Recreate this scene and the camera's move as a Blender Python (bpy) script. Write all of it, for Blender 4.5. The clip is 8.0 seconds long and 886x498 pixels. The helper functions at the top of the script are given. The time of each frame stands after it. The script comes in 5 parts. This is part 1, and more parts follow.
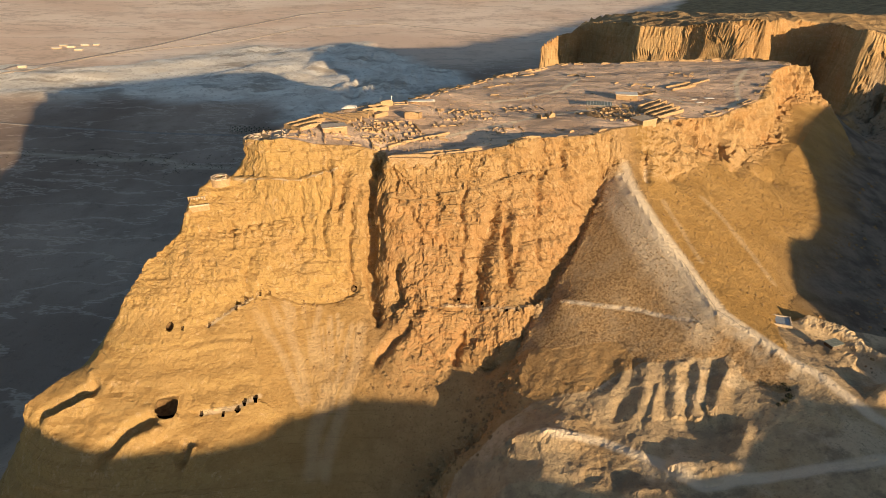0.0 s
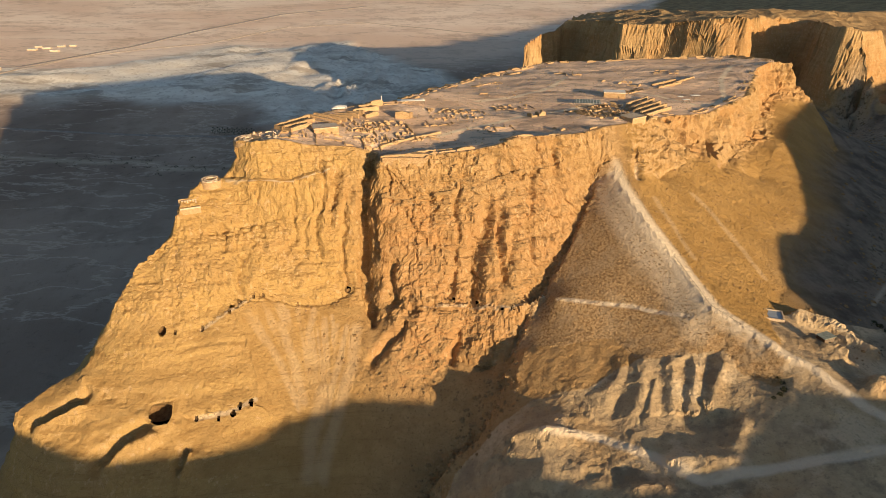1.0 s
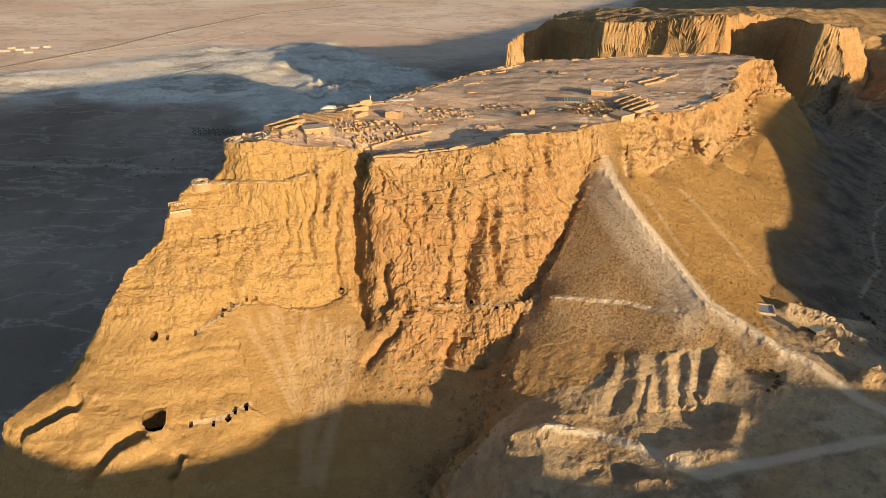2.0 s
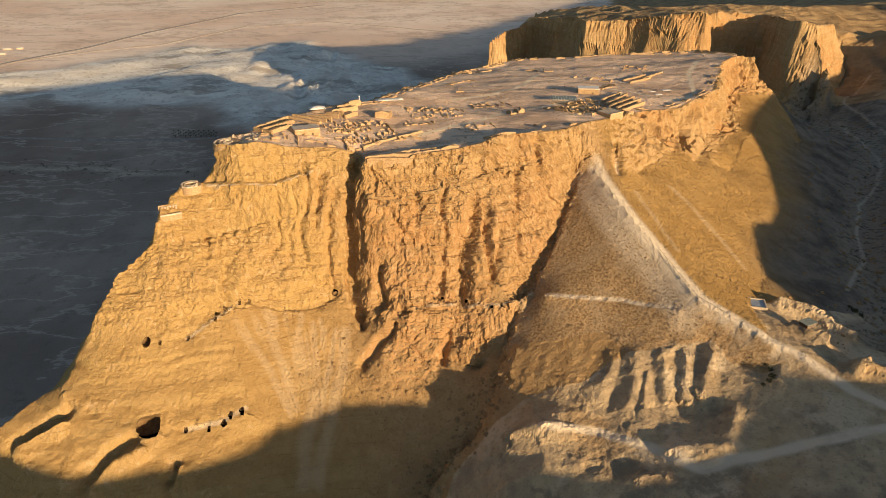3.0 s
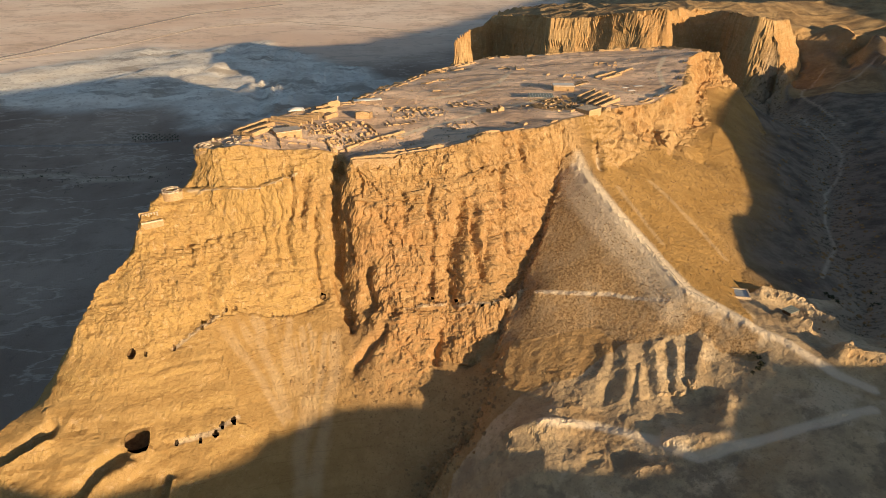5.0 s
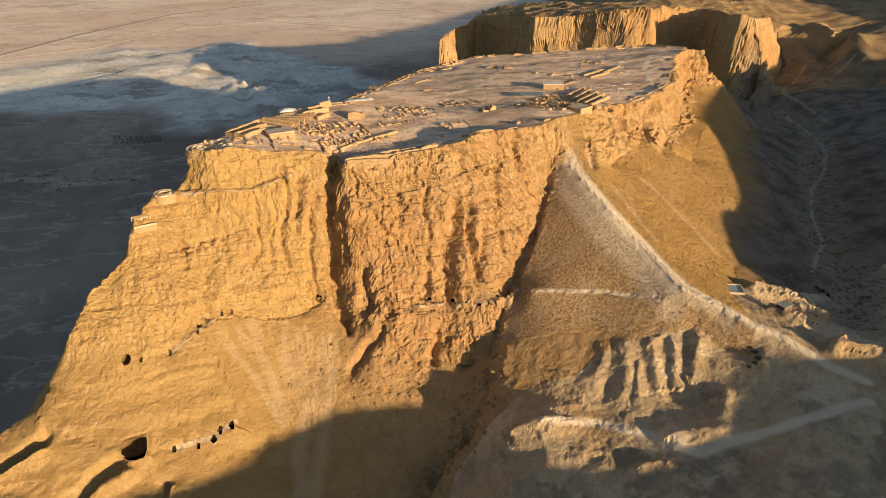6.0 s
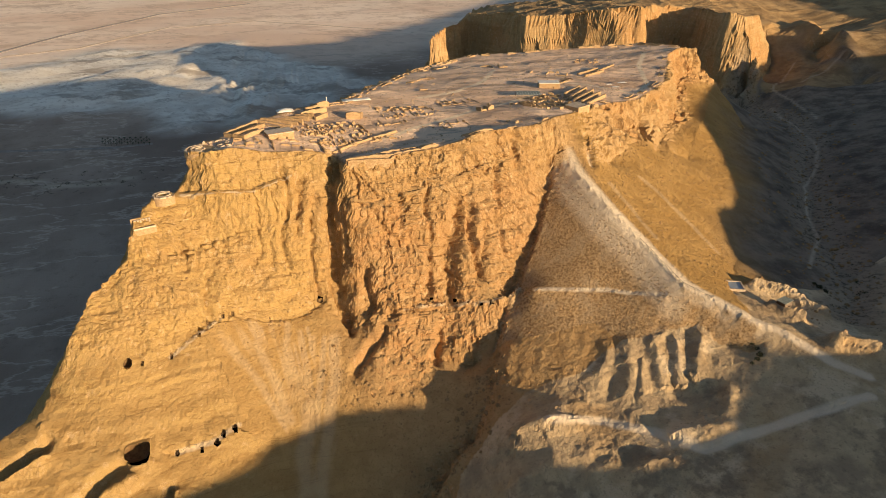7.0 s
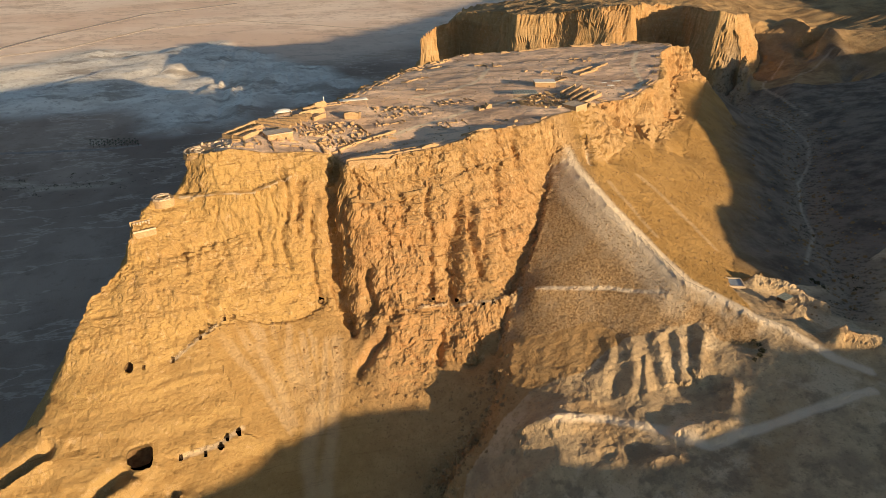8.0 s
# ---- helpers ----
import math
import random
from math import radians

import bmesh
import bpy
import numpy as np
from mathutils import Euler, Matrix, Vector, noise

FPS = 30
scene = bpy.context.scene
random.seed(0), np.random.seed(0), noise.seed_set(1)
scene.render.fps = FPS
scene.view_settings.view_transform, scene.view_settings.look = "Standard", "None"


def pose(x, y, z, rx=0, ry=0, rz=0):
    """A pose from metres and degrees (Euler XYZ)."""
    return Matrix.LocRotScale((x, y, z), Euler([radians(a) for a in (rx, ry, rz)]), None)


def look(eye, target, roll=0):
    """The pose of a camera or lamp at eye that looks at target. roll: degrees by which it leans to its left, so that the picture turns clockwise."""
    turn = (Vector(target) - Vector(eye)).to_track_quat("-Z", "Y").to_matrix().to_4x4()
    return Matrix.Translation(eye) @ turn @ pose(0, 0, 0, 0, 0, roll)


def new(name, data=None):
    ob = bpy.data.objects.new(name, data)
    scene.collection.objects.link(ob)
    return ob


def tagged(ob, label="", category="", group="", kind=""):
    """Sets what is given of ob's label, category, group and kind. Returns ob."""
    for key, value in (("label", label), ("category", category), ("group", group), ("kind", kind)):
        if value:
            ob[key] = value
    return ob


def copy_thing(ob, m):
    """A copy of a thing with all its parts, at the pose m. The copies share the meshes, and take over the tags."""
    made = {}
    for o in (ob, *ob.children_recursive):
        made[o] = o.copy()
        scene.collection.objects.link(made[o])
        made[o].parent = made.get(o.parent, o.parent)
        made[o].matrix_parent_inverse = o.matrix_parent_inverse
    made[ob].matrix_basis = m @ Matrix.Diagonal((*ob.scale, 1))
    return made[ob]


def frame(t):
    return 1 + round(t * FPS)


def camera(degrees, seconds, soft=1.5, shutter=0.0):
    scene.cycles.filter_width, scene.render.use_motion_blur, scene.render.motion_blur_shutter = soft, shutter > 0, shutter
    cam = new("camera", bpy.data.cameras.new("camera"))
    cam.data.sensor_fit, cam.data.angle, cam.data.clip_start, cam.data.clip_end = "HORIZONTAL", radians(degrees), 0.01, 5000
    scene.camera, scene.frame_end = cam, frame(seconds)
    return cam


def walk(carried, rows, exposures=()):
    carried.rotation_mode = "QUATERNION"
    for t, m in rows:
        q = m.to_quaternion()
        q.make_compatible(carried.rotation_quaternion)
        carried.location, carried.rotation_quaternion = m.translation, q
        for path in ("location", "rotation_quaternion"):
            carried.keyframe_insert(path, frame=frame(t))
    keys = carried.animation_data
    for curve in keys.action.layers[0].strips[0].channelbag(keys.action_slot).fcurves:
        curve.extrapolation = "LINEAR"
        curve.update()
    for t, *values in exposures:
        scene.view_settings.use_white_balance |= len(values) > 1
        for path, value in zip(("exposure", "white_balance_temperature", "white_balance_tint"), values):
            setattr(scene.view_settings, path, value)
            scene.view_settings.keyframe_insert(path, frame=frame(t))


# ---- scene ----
cam = camera(68.9, 8.0, soft=0.55)
METRES, EYE, TILT, LEAN, TURN = 57.0, 120.0, -26.3, 0.0, 0.0
ROWS = [
    (0.0, 0.0, 0.0, 0.0, 0.0, 0.0, -0.0),
    (0.5, -0.0556, 0.0062, 0.0027, -0.69, -0.04, 0.38),
    (1.0, -0.1141, 0.013, 0.0064, -1.5, -0.09, 0.81),
    (1.5, -0.1739, 0.0205, 0.0105, -2.31, -0.15, 1.23),
    (3.0, -0.3575, 0.0487, 0.0283, -4.75, -0.36, 2.5),
    (3.5, -0.4182, 0.0597, 0.0341, -5.56, -0.43, 2.92),
    (4.0, -0.48, 0.0717, 0.0409, -6.37, -0.5, 3.33),
    (4.5, -0.542, 0.0848, 0.0478, -7.17, -0.58, 3.72),
    (6.0, -0.7278, 0.1292, 0.0726, -9.48, -0.86, 4.9),
    (6.5, -0.7894, 0.1455, 0.0816, -10.0, -0.94, 5.17),
    (7.0, -0.8502, 0.1628, 0.0911, -10.48, -1.03, 5.42),
    (7.5, -0.9109, 0.1804, 0.1005, -10.98, -1.13, 5.68),
    (8.0, -0.9714, 0.1993, 0.11, -11.49, -1.2, 5.95),
]
walk(cam, [(t, pose(0, 0, EYE, TILT, LEAN, TURN) @ pose(METRES * x, METRES * y, METRES * z, 90 + pitch, roll, yaw)) for t, x, y, z, yaw, pitch, roll in ROWS])

# ---- light ----
# the sun stands low in the west-south-west, behind the walk's line and to its right
SUN_EL, SUN_AZ = 9.5, 145.0
TOSUN = Vector((math.sin(radians(SUN_AZ)) * math.cos(radians(SUN_EL)), math.cos(radians(SUN_AZ)) * math.cos(radians(SUN_EL)), math.sin(radians(SUN_EL))))
sun = new("sun", bpy.data.lights.new("sun", "SUN"))
sun.data.energy, sun.data.angle, sun.data.color = 4.8, radians(0.6), (1.0, 0.72, 0.41)
sun.matrix_world = look((0, 0, 900), Vector((0, 0, 900)) - TOSUN)
world = bpy.data.worlds.new("sky")
scene.world, world.use_nodes = world, True
wn = world.node_tree.nodes
sky = wn.new("ShaderNodeTexSky")
sky.sky_type, sky.sun_disc = "NISHITA", False
sky.sun_elevation, sky.sun_rotation = radians(SUN_EL), radians(SUN_AZ)
sky.altitude, sky.air_density, sky.dust_density, sky.ozone_density = 0, 1.0, 0.9, 1.4
wn["Background"].inputs["Strength"].default_value = 0.078
world.node_tree.links.new(sky.outputs[0], wn["Background"].inputs["Color"])
scene.view_settings.exposure = 0.69


# ---- noise and small maths on arrays ----
def vnoise(x, y, z, seed=0):
    """Smooth value noise in -1..1 on arrays."""
    xi, yi, zi = np.floor(x).astype(np.int64), np.floor(y).astype(np.int64), np.floor(z).astype(np.int64)
    xf, yf, zf = x - xi, y - yi, z - zi
    u, v, w = xf * xf * (3 - 2 * xf), yf * yf * (3 - 2 * yf), zf * zf * (3 - 2 * zf)

    def lat(a, b, c):
        h = (a * 374761393 + b * 668265263 + c * 2147483647 + seed * 1274126177) & 0xFFFFFFFF
        h = ((h ^ (h >> 13)) * 1274126177) & 0xFFFFFFFF
        h = ((h ^ (h >> 16)) * 2246822519) & 0xFFFFFFFF
        return (h ^ (h >> 15)) / 2147483648.0 - 1.0

    def mix(a, b, f):
        return a + (b - a) * f

    lo = mix(mix(lat(xi, yi, zi), lat(xi + 1, yi, zi), u), mix(lat(xi, yi + 1, zi), lat(xi + 1, yi + 1, zi), u), v)
    hi = mix(mix(lat(xi, yi, zi + 1), lat(xi + 1, yi, zi + 1), u), mix(lat(xi, yi + 1, zi + 1), lat(xi + 1, yi + 1, zi + 1), u), v)
    return mix(lo, hi, w)


def blocks(x, y, z, seed=0):
    """A random value for each block of stone, in -1..1, with sharp joints between blocks."""
    row = np.floor(z)
    xi = np.floor(x + 0.37 * row).astype(np.int64)
    yi, zi = np.floor(y + 0.61 * row).astype(np.int64), row.astype(np.int64)
    h = (xi * 374761393 + yi * 668265263 + zi * 2147483647 + seed * 1274126177) & 0xFFFFFFFF
    h = ((h ^ (h >> 13)) * 1274126177) & 0xFFFFFFFF
    h = ((h ^ (h >> 16)) * 2246822519) & 0xFFFFFFFF
    return (h ^ (h >> 15)) / 2147483648.0 - 1.0


def fbm(x, y, z, size, octaves=4, seed=0, rough=0.5):
    out, amp, tot = 0.0, 1.0, 0.0
    f = 1.0 / size
    for k in range(octaves):
        out = out + amp * vnoise(x * f + 17.3 * k, y * f - 9.1 * k, z * f + 5.7 * k, seed + k)
        tot += amp
        amp, f = amp * rough, f * 2.03
    return out / tot


def ridged(x, y, z, size, octaves=3, seed=0):
    out, amp, tot, f = 0.0, 1.0, 0.0, 1.0 / size
    for k in range(octaves):
        out = out + amp * (1 - 2 * np.abs(vnoise(x * f + 3.1 * k, y * f, z * f, seed + 11 * k)))
        tot += amp
        amp, f = amp * 0.5, f * 2.1
    return out / tot


def smooth(a, b, x):
    t = np.clip((x - a) / (b - a), 0, 1)
    return t * t * (3 - 2 * t)


def seg_dist(px, py, line):
    """Distance in plan from arrays of places to a line of (x, y, ...) corners."""
    best = np.full(np.shape(px), 1e9)
    for a, b in zip(line, line[1:]):
        dx, dy = b[0] - a[0], b[1] - a[1]
        t = np.clip(((px - a[0]) * dx + (py - a[1]) * dy) / (dx * dx + dy * dy + 1e-9), 0, 1)
        best = np.minimum(best, np.hypot(px - a[0] - t * dx, py - a[1] - t * dy))
    return best


def inside(px, py, poly):
    hit = np.zeros(np.shape(px), bool)
    for a, b in zip(poly, poly[1:] + poly[:1]):
        cond = (a[1] > py) != (b[1] > py)
        hit ^= cond & (px < (b[0] - a[0]) * (py - a[1]) / (b[1] - a[1] + 1e-9) + a[0])
    return hit


# ---- the plan of the land: its edges, ledges, crests and beds (x, y, z) ----
RIM_WEST = [(-116, 366, 11), (-106, 361, 11), (-91, 364, 12), (-76, 367, 7), (-61, 371, 5), (-48, 373, 4), (-41, 372, 2), (-36, 380, -4), (-32, 357,
    0), (-16, 360, 0), (-1, 363, 2), (21, 366, 3), (38, 369, 6), (47, 372, 9), (68, 382, 7), (92, 396, 4), (112, 415, 3), (137, 431, 1), (171, 458,
    -2), (213, 490, -9), (236, 512, -8), (270, 550, -11), (293, 588, -7), (323, 640, -3), (348, 665, -2), (374, 672, -5)]
RIM_EAST = [(361, 685, -3), (333, 724, -6), (259, 730, -9), (193, 728, -11), (134, 736, -13), (61, 690, -17), (18, 591, -6), (-15, 503, 5), (-32, 467,
    8), (-53, 456, 9), (-71, 438, 9), (-88, 421, 9), (-103, 393, 9), (-114, 384, 9)]
LEDGE_UPPER = [(-138, 349, -12), (-133, 353, -10), (-121, 357, -11), (-102, 351, -9), (-84, 354, -11), (-71, 358, -8), (-62, 362, -6)]
LEDGE_LOWER = [(-145, 338, -19), (-137, 343, -19), (-131, 346, -20)]
SHELF_NORTH = [(-145, 327, -36), (-132, 330, -38), (-113, 340, -37), (-98, 346, -35), (-85, 348, -33), (-69, 352, -30), (-53, 354, -25)]
FOOT_NORTH = [(-166, 321, -46), (-139, 322, -44), (-114, 322, -53), (-104, 321, -67), (-81, 325, -77), (-63, 331, -80), (-51, 336, -75)]
CHASM = [(-36, 372, -6), (-42, 363, -14), (-42, 357, -35), (-42, 349, -54), (-42, 342, -69), (-39, 328, -86)]
BAND_WEST = [(-30, 346, -18), (-17, 346, -21), (6, 350, -18), (30, 356, -15), (48, 364, -11), (79, 378, -9)]
FOOT_WEST = [(-35, 322, -86), (-19, 314, -77), (-7, 318, -73), (9, 320, -73), (27, 317, -74), (42, 313, -73), (53, 316, -71), (61, 322, -69)]
CLEFT_RAMP = [(104, 396, -26), (95, 377, -38), (83, 358, -51), (71, 341, -63), (59, 325, -76), (48, 311, -85), (39, 296, -95), (30, 282, -100)]
RAMP_SHOULDER = [(107, 393, -24), (98, 374, -35), (86, 354.5, -47), (74, 337.5, -58.5), (62, 321.5, -71), (51, 307.5, -80), (42, 292.5, -89.5), (33.5, 278.5, -94.5)]
CAVE_BENCH = [(-131, 304, -78), (-117, 312, -71), (-106, 320, -67)]
BENCH_LOW = [(-189, 281, -90), (-175, 272, -100), (-145, 264, -105), (-128, 268, -110), (-110, 272, -109), (-99, 278, -106)]
BENCH_EDGE = [(-219, 268, -103), (-193, 250, -112), (-164, 247, -118), (-131, 250, -119), (-105, 257, -122), (-81, 273, -115)]
LOWER_WEST = [(-62, 304, -97), (-44, 304, -99), (-30, 289, -104), (-14, 282, -109), (7, 298, -98), (28, 296, -103)]
GORGE = [(30, 282, -100), (28, 268, -103), (16, 257, -113), (2, 245, -131), (-8, 237, -142), (-50, 212, -160), (-130, 185, -185), (-240, 160, -210),
    (-380, 150, -245)]
GORGE_BANK = [(47, 288, -85.5), (41, 275, -91), (37, 264, -97.5), (31, 255, -99), (18, 246, -110), (4, 239, -116), (-6, 232, -126)]
RAMP_CREST = [(114, 393, -20), (117, 372, -25), (123, 343, -34), (132, 318, -45), (137, 296, -51), (140, 281, -55), (153, 268, -59), (164, 252, -63),
    (175, 246, -67), (181, 236, -69), (190, 222, -74), (201, 212, -74)]
RAMP_PATH = [(66, 312, -66), (84, 305, -65), (105, 299, -64.5), (118, 291, -63.5), (130, 281, -61)]
RAMP_TOE = [(74, 292, -74.5), (92, 284, -75), (100, 267, -77.5), (141, 263, -69.5), (147, 252, -74), (162, 242, -74)]
BADLAND_FOOT = [(38, 258, -97), (59, 245, -91), (78, 243, -89.5), (96, 236, -88.5), (116, 235, -88), (128, 226, -86), (146, 222, -80), (164, 208, -76),
    (188, 197, -75)]
TOP_HOLLOW = [(1, 392, -1), (25, 400, 0), (48, 408, 1), (76, 414, 2)]
SOUTH_GULLY = [(694, 985, -56), (670, 930, -88), (623, 872, -117)]
KNOB_A = [(32, 233, -94.5), (47, 234, -91), (62, 234, -92)]
KNOB_B = [(99, 210, -90), (115, 209, -88), (126, 206, -87)]
ROAD = [(48, 232, -89.5), (74, 229, -93), (87, 220, -91), (94, 216, -93), (103, 205, -93), (110, 200, -94), (125, 200, -88), (149, 199, -81), (192, 200,
    -75)]
SOUTH_FOOT = [(131, 400, -5), (150, 405, -31), (176, 430, -28), (216, 456, -35), (229, 462, -45), (254, 470, -56), (283, 510, -46), (320, 556, -45),
    (400, 668, -42)]
TALUS_TOE = [(176, 285, -67), (205, 325, -72), (243, 365, -74), (282, 400, -76), (339, 500, -70), (391, 590, -74)]
WADI = [(240, 268, -88), (276, 301, -90), (302, 355, -90), (315, 390, -91), (365, 446, -93), (408, 511, -95), (479, 592, -96), (527, 674, -98), (536,
    736, -108), (584, 876, -130)]
FAR_RIM = [(182, 1240, -71), (216, 1255, -57), (247, 1275, -53), (277, 1330, -42), (332, 1210, -31), (322, 1105, -21), (379, 1090, -17), (442, 1030,
    -7), (483, 1012, -1), (539, 1070, -8), (609, 1075, -13), (587, 990, -6), (582, 955, -5), (573, 912, -1), (595, 905, -5), (658, 965, -16)]
FAR_FOOT = [(174, 1200, -175.6), (207, 1215, -168.8), (237, 1235, -162.6), (265, 1290, -156.6), (318, 1170, -145.6), (309, 1065, -147.6), (363, 1050,
    -136.2), (424, 975, -123.6), (463, 957, -115.4), (517, 1030, -112), (584, 1035, -112), (563, 935, -112), (558, 900, -112), (550, 857, -112), (571,
    850, -112), (631, 910, -112)]
SPUR = [(-138, 352, -12), (-145, 338, -19), (-146, 332, -32), (-166, 321, -46), (-175, 308, -62), (-185, 297, -82), (-190, 285, -90), (-201, 286,
    -95), (-219, 268, -103)]
FAR_SPUR = [(595, 905, -5), (606, 880, -54), (588, 850, -101)]
SOUTH_RIM = [(708, 1000, -31), (784, 1010, -42), (809, 960, -42), (786, 900, -36), (895, 930, -31)]
SOUTH_CLIFF = [(178, 452, -23), (220, 484, -31), (243, 505, -40), (278, 543, -42), (302, 582, -39), (333, 632, -34), (354, 655, -30), (385, 663, -28)]
LEDGE_BACK = [(-138, 352, -11), (-133, 356, -9), (-121, 360, -10), (-102, 353.5, -8), (-84, 356.5, -10), (-71, 360.5, -7), (-62, 364.5, -5)]
SHELF_BACK = [(-145, 329.5, -34), (-132, 332.5, -36), (-113, 342.5, -35), (-98, 348.5, -33), (-85, 350.5, -31), (-69, 354.5, -28), (-53, 356.5, -23)]
BAND_BACK = [(-30, 348, -16.5), (-17, 348, -19.5), (6, 352, -16.5), (30, 358, -13.5), (48, 366, -9.5), (79, 380, -7.5)]
NORTH_FOOT = [(-330, 190, -222), (-335, 300, -238), (-290, 410, -246), (-215, 500, -250), (-130, 620, -254), (-30, 770, -258), (90, 880, -250), (260,
    880, -225), (420, 830, -190), (540, 850, -160)]
FAR_TOP = [(300, 1400, -40), (420, 1300, -18), (520, 1150, -8), (700, 1100, -6), (900, 1200, -10), (1500, 1400, -10)]
SOUTH_HILL = [(769, 1000, -17), (752, 880, -32), (738, 840, -53), (709, 780, -100)]
SOUTH_VALLEY = [(808, 975, -70), (595, 758, -85), (529, 643, -95)]
OUTER_WEST = [(900, -700, 40), (400, -1500, 30), (-800, -2000, -60)]
OUTER_SOUTH = [(900, 300, -40), (1200, 700, -10), (1800, 1200, 10), (3000, 2500, 0), (5000, 3500, 0)]
RAMP_PLAN = [(104, 396), (95, 377), (83, 358), (71, 341), (59, 325), (48, 311), (39, 296), (66, 285), (92, 284), (100, 267), (141, 263), (147, 252),
    (162, 242), (172, 246), (160, 262), (147, 283), (142, 300), (139, 320), (130, 345), (124, 374), (120, 398)]
MESA_PLAN = [(104, 396), (95, 377), (83, 358), (71, 341), (59, 325), (48, 311), (39, 296), (30, 282), (28, 268), (16, 257), (2, 245), (-8, 237), (-50,
    212), (-130, 185), (-240, 160), (-335, 300), (-290, 410), (-215, 500), (-130, 620), (-30, 770), (90, 880), (260, 880), (420, 830), (410, 700),
    (391, 590), (339, 500), (282, 400), (243, 365), (205, 325), (176, 285), (160, 262), (135, 320), (120, 398)]
CHALK_PLAN = [(98, 266), (72, 257), (46, 258), (28, 249), (6, 234), (-20, 190), (-40, 150), (420, 150), (420, 300), (330, 330), (250, 300), (178, 292), (168, 262),
    (162, 242), (147, 252), (141, 263), (100, 267)]
FAR_PLAN = [(90, 1000), (150, 1450), (330, 1600), (700, 2300), (1500, 4200), (4500, 4200), (4500, 700), (640, 760), (590, 850), (540, 850), (300,
    930)]
RIBS = [
    ([(92, 266), (85, 256), (79, 246)], 3.8, 1.9),
    ([(102, 262), (98, 252), (92, 240)], 5.4, 2.8),
    ([(104, 252), (99, 242), (97, 234)], 3.4, 2.6),
    ([(115, 260), (112, 248), (110, 238)], 3.7, 2.4),
    ([(126, 258), (121, 247), (119, 236)], 3.6, 2.5),
    ([(139, 256), (131, 247), (127, 239)], 4.0, 2.6),
    ([(45, 232), (61, 232)], 7, 1.2),
    ([(104, 206), (121, 206)], 6, 2.8),
    ([(136, 224), (129, 214)], 4, 2.8),
    ([(28, 212), (44, 212)], 8, 4),
    ([(82, 199), (93, 197)], 5, 3.4),
    ([(68, 206), (58, 204)], 4, 1.6),
]
RIBS += [
    ([(199, 232), (216, 228)], 6, 8),
    ([(-206, 256), (-195, 262), (-185, 266)], 2.8, 5),
    ([(-167, 243), (-158, 250), (-148, 255)], 2.8, 5),
    ([(-130, 243), (-126, 250)], 3, 4),
    ([(195, 292), (210, 284), (219, 266)], 4.5, 7),
    ([(191, 271), (197, 259)], 3.5, 4),
    ([(205, 237), (211, 228)], 5, 7),
    ([(53, 212), (65, 216)], 6, 1.5),
    ([(26, 230), (38, 225)], 6, 1.0),
]
TRACKS = [
    ([(114, 393), (117, 372), (123, 343), (132, 318), (137, 296), (140, 281), (153, 268), (164, 252)], 5.4),
    ([(164, 252), (175, 246), (181, 236), (190, 222), (201, 212)], 2.4),
    ([(66, 312), (84, 305), (105, 299), (120, 289), (131, 282)], 0.9),
    ([(48, 232), (74, 229), (87, 220), (94, 216), (103, 205), (110, 200), (125, 200), (149, 199), (192, 200)], 2.0),
    ([(-11, 398), (20, 417), (53, 437), (104, 479), (127, 501)], 1.5),
]
TRACKS += [
    ([(33, 496), (67, 517), (104, 569), (131, 631)], 1.8),
    ([(307, 663), (273, 608), (251, 548), (223, 509), (191, 546), (173, 555)], 2.0),
]
PLAIN_ROADS = [
    ([(-1323, 1823), (-1230, 2025), (-1147, 2170), (-1028, 2370), (-906, 2691), (-658, 3164), (-275, 3441)], 7),
    ([(-1097, 1445), (-783, 1372), (-608, 1343), (-438, 1327), (-346, 1343)], 4),
]
CAVES = [(-149.6, 298.6, -74.9, 1.91), (-142.9, 299.2, -76.2, 0.58), (-130.4, 303.5, -77.9, 0.8), (-116.6, 312.6, -71.3, 0.64), (-112.1, 316.5, -68.6, 0.53), (-104.9, 319.6, -67.0, 0.9), (-100.3, 322.6, -68.1, 0.8), (-53.3, 335.9, -73.6, 0.85), (-145.0, 266.2, -104.4, 4.4), (-127.9, 268.3, -109.6, 1.17), (-116.5, 269.5, -110.3, 0.85), (-109.5, 271.7, -109.2, 1.17), (-106.4, 275.3, -107.0, 1.06), (-100.9, 277.6, -106.1, 0.95),
    (9.0, 319.5, -72.3, 0.49), (22.6, 318.4, -74.1, 0.49), (28.9, 316.6, -73.4, 0.49), (36.0, 315.9, -73.5, 0.49), (42.1, 313.9, -72.7, 0.64)]
GULLIES = [
    ([(-36, 372), (-43, 363), (-41, 359), (-45, 355), (-42, 349), (-46, 342), (-41, 332), (-38, 320)], 2.3, 5),
    ([(33, 347), (27, 340), (20, 333), (19, 322)], 4.2, 9),
    ([(38, 350), (37, 337), (38, 328)], 2.8, 6.5),
    ([(10, 332), (6, 323)], 2.2, 4),
    ([(-17, 315), (-27, 309), (-37, 302)], 3, 5),
    ([(11, 309), (8, 298)], 2, 4.5),
    ([(-59, 362), (-63, 351)], 2.2, 3.5),
    ([(-51, 358), (-56, 350)], 2, 3.5),
]
